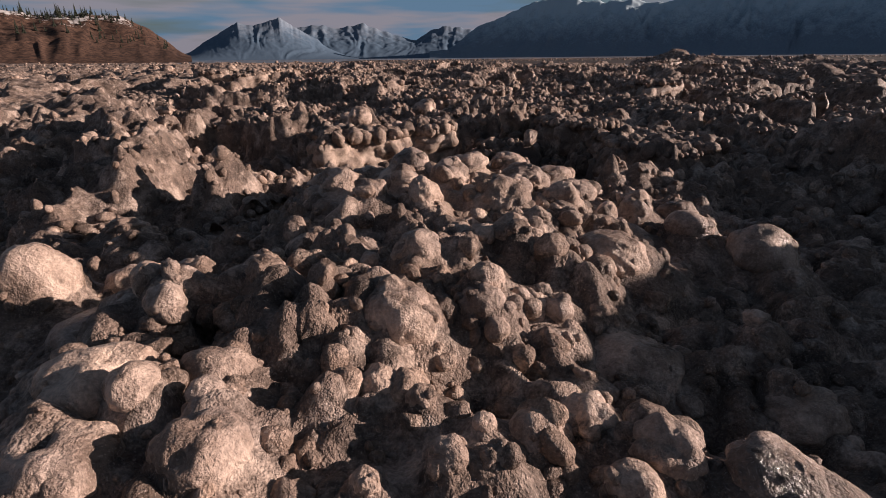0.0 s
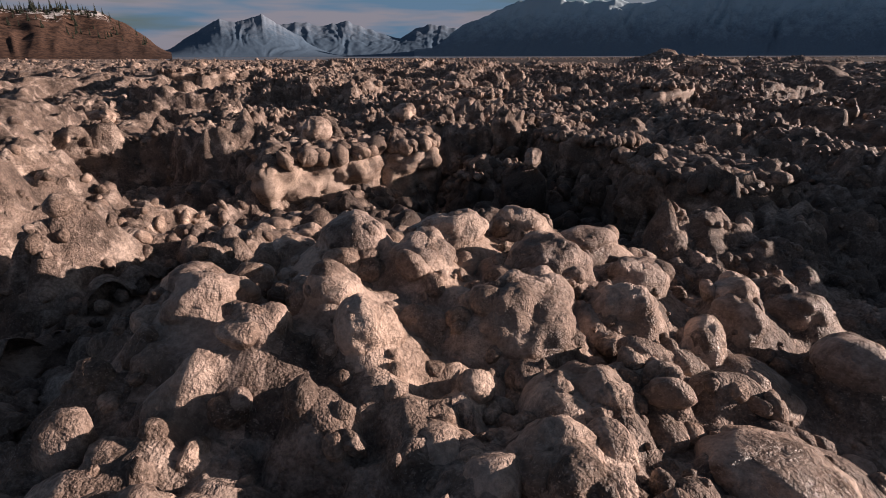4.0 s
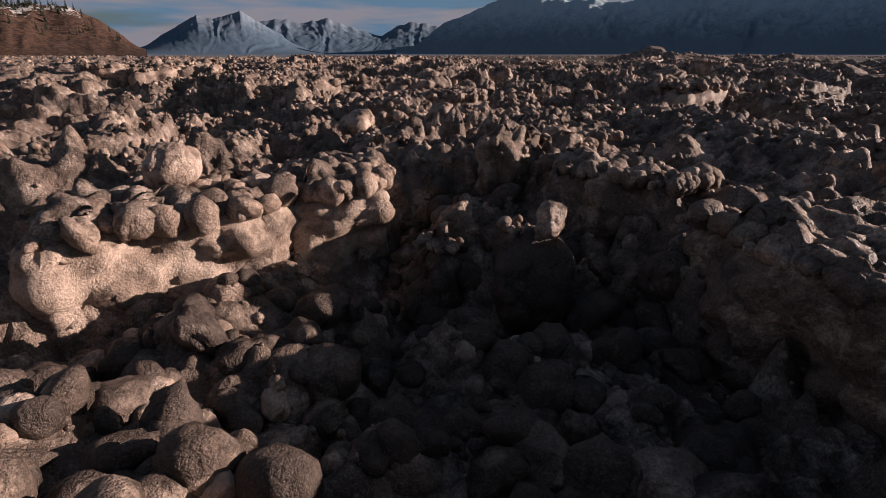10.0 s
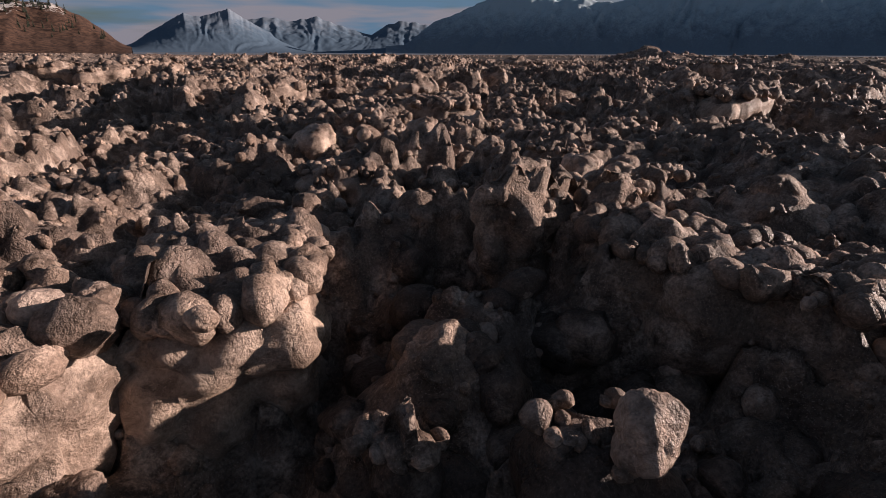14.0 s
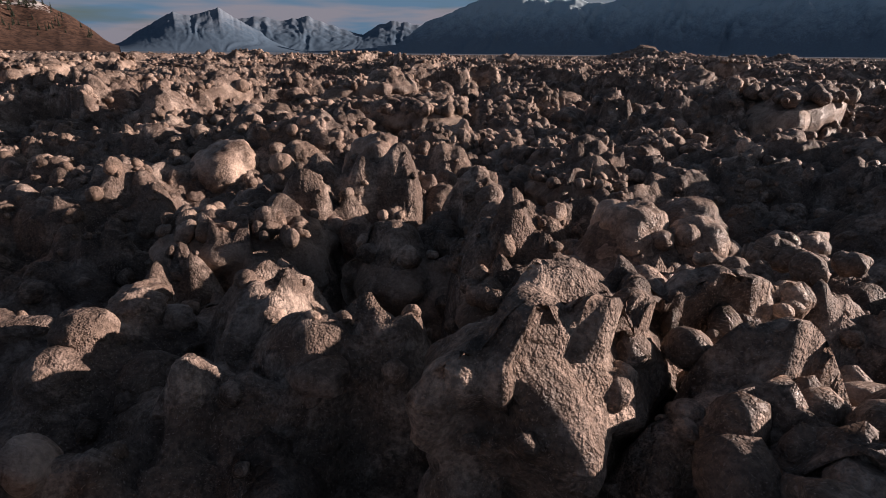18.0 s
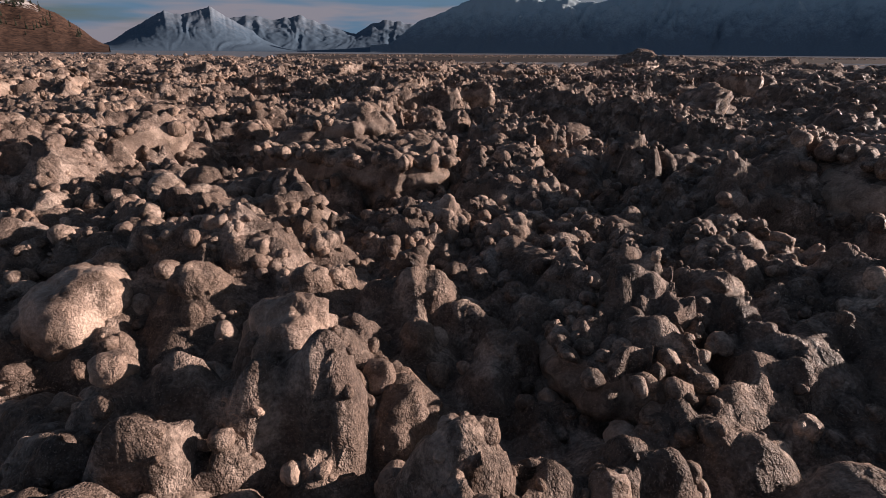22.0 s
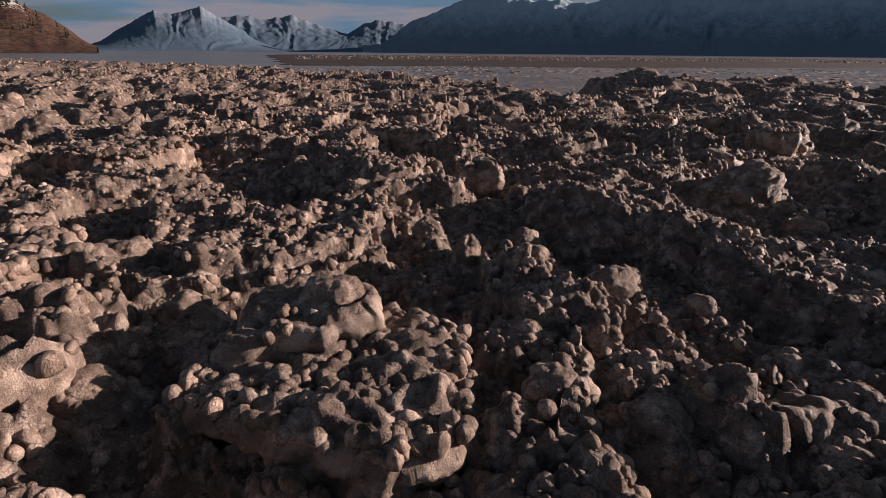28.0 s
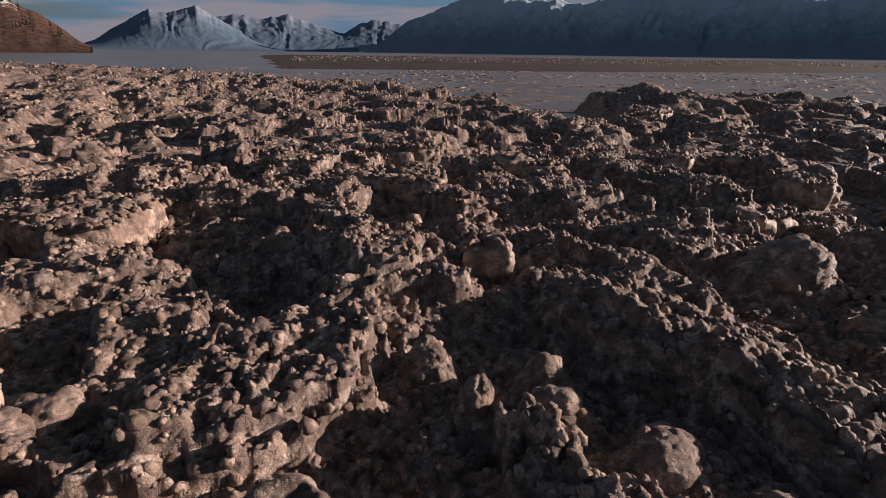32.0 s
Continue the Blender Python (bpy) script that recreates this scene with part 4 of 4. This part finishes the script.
tagged(scatter(15000, -110.0, 140.0, 46.0, 178.0, 0.12, 1.0, 306, 1, keep=lambda x, y, r: value_noise(np.stack([x * 0.05, y * 0.09], 1), 61) + 0.5 * value_noise(np.stack([x * 0.3, y * 0.4], 1), 62) > -0.15, top=-0.42, flat=0.09, name="brash_ice"), "flat plates of brash ice floating on grey water", "brash ice", kind="stuff")
GLAZED = [(-0.85, 2.9), (-0.7, 2.55), (0.2, 2.6), (1.0, 2.8), (1.1, 3.6), (0.6, 3.95), (-0.5, 3.75)]
MOUND = [(-1.6, 0.4), (-1.4, 1.8), (-1.0, 3.3), (-0.5, 3.8), (0.6, 4.0), (1.2, 3.6), (1.1, 2.6), (0.9, 0.4)]
tagged(scatter(330, -1.6, 1.3, 0.4, 4.0, 0.03, 0.07, 311, 3, 0.8, keep=lambda x, y, r: poly_distance(x, y, MOUND) < 0, power=1.5), "heaped cobbles of pale silty ice on the mound", "ice rubble", kind="stuff")
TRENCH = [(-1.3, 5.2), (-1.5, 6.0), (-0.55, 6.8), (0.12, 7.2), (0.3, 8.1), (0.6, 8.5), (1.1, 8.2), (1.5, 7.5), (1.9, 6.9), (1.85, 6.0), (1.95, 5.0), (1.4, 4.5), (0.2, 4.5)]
tagged(scatter(620, -1.5, 2.0, 4.4, 9.4, 0.045, 0.14, 310, 3, 0.35, keep=lambda x, y, r: poly_distance(x, y, TRENCH) < 0, power=1.6, mat=SHADED_WET), "wet ice rubble filling the trench, darkened for the shade there", "ice rubble", kind="stuff")
ground.data.materials.append(MUD)
ground.data.materials.append(BLOCK)
mid_x, mid_y = np.meshgrid((xs[:-1] + xs[1:]) / 2, (ys[:-1] + ys[1:]) / 2)
mid_x, mid_y = mid_x.ravel(), mid_y.ravel()
glazed = np.zeros(len(mid_x), np.int32)
near = (np.abs(mid_x) < 2.5) & (mid_y > 0) & (mid_y < 5)
glazed[near] = poly_distance(mid_x[near], mid_y[near], GLAZED) + 0.25 * value_noise(np.stack([mid_x[near], mid_y[near]], 1) * 4.0, 33) < 0
ground.data.polygons.foreach_set("material_index", glazed)


# ---- the inlet: water among brash ice, and the far shore ----
m, t, b = material("inlet_water")
b.inputs["Base Color"].default_value = (0.055, 0.05, 0.05, 1)
b.inputs["Roughness"].default_value = 0.3
geo = t.nodes.new("ShaderNodeNewGeometry")
bump(t, b, tex_noise(t, geo.outputs["Position"], 1.5, 4.0), 0.15, 0.1)
t.links.new(ramp(t, tex_noise(t, geo.outputs["Position"], 0.03, 5.0), [(0.4, (0.10, 0.085, 0.08)), (0.65, (0.20, 0.17, 0.155))]), b.inputs["Base Color"])
WATER = m
water = new("water", raw_mesh("water", np.array([(-4500, 30, -0.40), (4500, 30, -0.40), (4500, 4900, -0.40), (-4500, 4900, -0.40)]), np.array([[0, 1, 2, 3]])))
water.data.materials.append(WATER)
tagged(water, "grey tidal water between brash ice", "water", kind="structure")


m, t, b = material("wet_mud")
geo = t.nodes.new("ShaderNodeNewGeometry")
t.links.new(ramp(t, tex_noise(t, geo.outputs["Position"], 0.05, 6.0, 0.6), [(0.35, (0.045, 0.037, 0.034)), (0.7, (0.10, 0.082, 0.075))]), b.inputs["Base Color"])
b.inputs["Roughness"].default_value, b.inputs["Specular IOR Level"].default_value = 0.9, 0.1
bump(t, b, tex_noise(t, geo.outputs["Position"], 0.8, 4.0), 0.4, 0.3)
BARMUD = m
bx, by = np.linspace(-110, 620, 180), np.linspace(150, 760, 90)
qx, qy = np.meshgrid(bx, by)
qx, qy = qx.ravel(), qy.ravel()
shore = np.minimum(np.minimum(qy - 165 - 0.02 * qx - 14 * value_noise(np.stack([qx, qy], 1) * 0.012, 97), 740 - qy), np.minimum((qx + 0.22 * qy - 5) * 0.8, 610 - qx))
bar = new("mud_bar", grid_mesh("mud_bar", bx, by, -0.75 + 0.55 * smooth(-10, 18, shore) + 0.08 * value_noise(np.stack([qx, qy], 1) * 0.06, 98)))
bar.data.materials.append(BARMUD)
tagged(bar, "dark wet mud bar across the channel", "mud bar", kind="structure")
tagged(scatter(3000, -60.0, 560.0, 290.0, 700.0, 0.25, 1.1, 307, 1, top=-0.2, name="stranded_ice", keep=lambda x, y, r: x + 0.22 * y > 25), "ice lumps stranded on the far mud bar", "ice rubble", kind="stuff")


def slope_material(name, low, high, snow, line, patch_scale, spread=0.16, jag=1.0):
    """Hillside: dark cover below, bare rock above, snow that thins out downhill in streaks. line: metres up. Far ranges
    pass haze-tinted colours.
    """
    m, t, b = material(name)
    geo = t.nodes.new("ShaderNodeNewGeometry")
    sep = t.nodes.new("ShaderNodeSeparateXYZ")
    t.links.new(geo.outputs["Position"], sep.inputs[0])
    up = t.nodes.new("ShaderNodeMapRange")
    up.inputs["From Min"].default_value, up.inputs["From Max"].default_value = 0, line * 2
    t.links.new(sep.outputs["Z"], up.inputs["Value"])
    rough = tex_noise(t, geo.outputs["Position"], patch_scale, 8.0, 0.68)
    fine = tex_noise(t, geo.outputs["Position"], patch_scale * 6, 6.0, 0.7)
    total = t.nodes.new("ShaderNodeMath")
    total.operation = "ADD"
    t.links.new(up.outputs["Result"], total.inputs[0])
    wild = t.nodes.new("ShaderNodeMath")
    wild.operation = "MULTIPLY_ADD"
    wild.inputs[1].default_value, wild.inputs[2].default_value = jag, 0.5 - 0.5 * jag
    t.links.new(mix(t, 0.4, rough, fine), wild.inputs[0])
    t.links.new(wild.outputs[0], total.inputs[1])
    ground_col = mix(t, ramp(t, fine, [(0.38, 0.0), (0.62, 1.0)]), low, high)
    sharp = t.nodes.new("ShaderNodeMapRange")
    sharp.inputs["From Min"].default_value, sharp.inputs["From Max"].default_value = 1.0 - spread / 2, 1.0 + spread / 2
    t.links.new(total.outputs[0], sharp.inputs["Value"])
    t.links.new(mix(t, sharp.outputs["Result"], ground_col, snow), b.inputs["Base Color"])
    b.inputs["Roughness"].default_value = 0.9
    b.inputs["Specular IOR Level"].default_value = 0.1
    return m


def mountain(name, label, far, near, profile, mat, seed, spur=0.16, columns=260, rough=0.05):
    """A range at a distance in metres: its skyline as degrees to the right and degrees up, its foot nearer by a share."""
    az = np.linspace(profile[0][0], profile[-1][0], columns)
    el = np.interp(az, [a for a, _ in profile], [e for _, e in profile])
    el = el * (1 + 0.03 * fbm(np.stack([az * 1.7, az * 0 + seed], 1), 3, seed))
    # spurs soften towards the foot
    wide = columns // 7
    soft_el = np.convolve(np.pad(el, wide, mode='edge'), np.ones(2 * wide + 1) / (2 * wide + 1), 'valid')
    rows = []
    vs = np.concatenate([np.linspace(0, 1, 46), np.linspace(1.04, 1.5, 8)])
    for v in vs:
        d = far * (near + (1 - near) * v)
        crisp = min(v, 1.0) ** 2.2
        top = far * np.tan(np.radians(el * crisp + soft_el * (1 - crisp)))
        x, y = d * np.sin(np.radians(az)), d * np.cos(np.radians(az))
        shape = v ** 1.15 if v <= 1 else 1 - 0.6 * (v - 1) / 0.5
        warp = 1.5 * value_noise(np.stack([az * 0.5, az * 0 + v * 2.0], 1), seed + 3)
        ridge = 1 - np.abs(value_noise(np.stack([az * 0.75 + warp, az * 0 + v * 1.2], 1), seed + 4)) * 2
        small = 1 - np.abs(value_noise(np.stack([az * 2.6 + 2 * warp, az * 0 + v * 5.0], 1), seed + 5)) * 2
        gate = v * max(0.0, 1 - v) * 4
        z = top * (shape + spur * gate * (ridge + 0.25 * small)) + top * rough * fbm(np.stack([x, y], 1) * 0.02, 3, seed + 6) * min(v, max(0.0, 1.0 - v) * 4 + 0.12) * 2
        rows.append(np.stack([x, y, np.maximum(z, 0) - 1.0], 1))
    n, m_ = len(rows), columns
    idx = np.arange(n * m_).reshape(n, m_)
    quads = np.stack([idx[:-1, :-1], idx[:-1, 1:], idx[1:, 1:], idx[1:, :-1]], -1).reshape(-1, 4)
    ob = new(name, raw_mesh(name, np.concatenate(rows), quads))
    ob.data.materials.append(mat)
    return tagged(ob, label, "mountain", kind="structure")


# distance haze is put into these blue-grey colours, cloud shade into the dulled snow
HAZY_SNOW = slope_material("hazy_snowy_mountain", (0.085, 0.135, 0.195), (0.11, 0.16, 0.22), (0.33, 0.355, 0.40), 330.0, 0.014, 0.6, 0.9)
HAZY_WALL = slope_material("hazy_shaded_mountain", (0.17, 0.215, 0.27), (0.20, 0.25, 0.30), (0.42, 0.52, 0.58), 205.0, 0.016, 0.5, 1.5)
mountain("mountain_peak", "distant snow-capped peak, sunlit on one flank", 4500, 0.80, [(-27.5, 0.0), (-25.4, 0.75), (-23.4, 2.0), (-21.7, 2.95), (-20.7, 3.5), (-19.3, 3.25), (-18.0, 3.6), (-16.8, 3.95), (-15.8, 3.4), (-14.2, 2.55), (-12.4, 1.5), (-10.0, 0.4), (-9.0, 0.0)], HAZY_SNOW, 5, 0.02, 260, 0.010)
mountain("mountain_range", "far snowy range under low cloud", 4750, 0.86, [(-20.0, 0.5), (-16.5, 2.6), (-14.7, 3.1), (-13.0, 3.3), (-10.8, 2.95), (-8.5, 3.45), (-7.0, 2.95), (-5.0, 2.3), (-2.9, 1.75), (-1.4, 2.7), (0.4, 3.15), (2.7, 2.8), (6.0, 2.0), (9.0, 0.5)], HAZY_SNOW, 6, 0.04, 260, 0.02)
mountain("mountain_wall", "long shaded mountain wall with snow on its crest", 4100, 0.90, [(-1.5, 0.0), (0.4, 0.35), (1.5, 1.4), (2.8, 2.6), (4.2, 3.25), (5.7, 3.8), (8.0, 4.7), (10.2, 5.4), (13.0, 5.6), (16.0, 5.0), (19.0, 5.2), (21.0, 4.75), (24.0, 5.4), (30.0, 5.9), (36.0, 5.4), (40.5, 4.75), (41.7, 4.5), (43.0, 4.9), (50.0, 6.0), (62.0, 5.0), (75.0, 3.0), (85.0, 0.0)], HAZY_WALL, 7, 0.10, 420)
HILL = slope_material("brown_hillside", (0.030, 0.020, 0.017), (0.12, 0.070, 0.050), (0.55, 0.52, 0.50), 60.0, 0.035, 0.06, 1.2)
mountain("hill", "brown scrubby headland with snow patches", 900, 0.72, [(-75.0, 7.0), (-60.0, 6.5), (-48.0, 5.6), (-42.0, 4.8), (-38.7, 4.15), (-36.6, 3.75), (-34.6, 4.0), (-33.0, 4.0), (-30.5, 3.9), (-28.5, 2.95), (-26.9, 1.7), (-25.8, 0.4), (-25.3, 0.0)], HILL, 8, 0.04, 300, 0.06)


# ---- spruces on the headland ----
m, t, b = material("spruce_needles")
b.inputs["Roughness"].default_value = 0.8
geo = t.nodes.new("ShaderNodeNewGeometry")
t.links.new(ramp(t, geo.outputs["Random Per Island"], [(0.0, (0.018, 0.026, 0.018)), (1.0, (0.045, 0.055, 0.034))]), b.inputs["Base Color"])
NEEDLES = m
m, t, b = material("spruce_bark")
b.inputs["Base Color"].default_value, b.inputs["Roughness"].default_value = (0.06, 0.045, 0.035, 1), 0.9
BARK = m


def spruce(seed, tall):
    rng = np.random.RandomState(seed)
    tree = new("spruce_tree")
    ring = np.array([(math.cos(a), math.sin(a)) for a in np.linspace(0, 2 * math.pi, 7)[:-1]])
    co = np.concatenate([np.concatenate([ring * r, np.full((6, 1), z)], 1) for r, z in ((0.18, -1.5), (0.13, tall * 0.5), (0.02, tall))])
    i = np.arange(6)
    part("trunk", raw_mesh("trunk", co, np.concatenate([np.stack([k * 6 + i, k * 6 + (i + 1) % 6, (k + 1) * 6 + (i + 1) % 6, (k + 1) * 6 + i], 1) for k in (0, 1)])), BARK, tree)
    verts, faces = [], []
    for k in range(90):
        # drooping sprays, shorter towards the tip
        u = rng.uniform(0.08, 1.0)
        z, reach, a = tall * u, (1 - u) * tall * 0.2 * rng.uniform(0.55, 1.15) + 0.12, rng.uniform(0, 6.28)
        c, s, w = math.cos(a), math.sin(a), reach * 0.32 + 0.1
        n = len(verts)
        verts += [(0, 0, z + 0.25), (c * reach * 0.6 - s * w, s * reach * 0.6 + c * w, z - 0.1 * reach), (c * reach, s * reach, z - 0.38 * reach), (c * reach * 0.6 + s * w, s * reach * 0.6 - c * w, z - 0.1 * reach), (c * reach * 0.5, s * reach * 0.5, z - 0.45 * reach - 0.15)]
        faces += [(n, n + 1, n + 2), (n, n + 2, n + 3), (n + 1, n + 4, n + 2), (n + 3, n + 2, n + 4), (n, n + 4, n + 1), (n, n + 3, n + 4)]
    part("crown", raw_mesh("crown", np.array(verts), np.array(faces), True), NEEDLES, tree, "dark ragged spruce crown")
    return tagged(tree, "dark spruce standing on the headland's crest", "tree", "spruces on the headland")


TREES = [spruce(900 + k, h) for k, h in enumerate((13.0, 10.0, 8.0, 11.0))]
bpy.context.view_layer.update()
hill = bpy.data.objects["hill"]
rng = random.Random(31)
spots = []
while len(spots) < 150:
    crest = len(spots) < 105
    a = radians(rng.uniform(-41.5, -29.6 if crest else -26.5))
    d = 900 * (rng.uniform(0.965, 1.0) if crest else rng.uniform(0.85, 0.97))
    hit, place, nrm, _ = hill.ray_cast((d * math.sin(a), d * math.cos(a), 400), (0, 0, -1))
    if hit:
        spots.append((place, rng.uniform(0.6, 1.2), rng.uniform(0, 360)))
for k, (place, size, turn) in enumerate(spots):
    base = TREES[k % 4]
    mt = pose(*place, 0, 0, turn)
    if k < 4:
        base.matrix_world = mt
    else:
        made = copy_thing(base, mt)
        made.scale = (size, size, size)
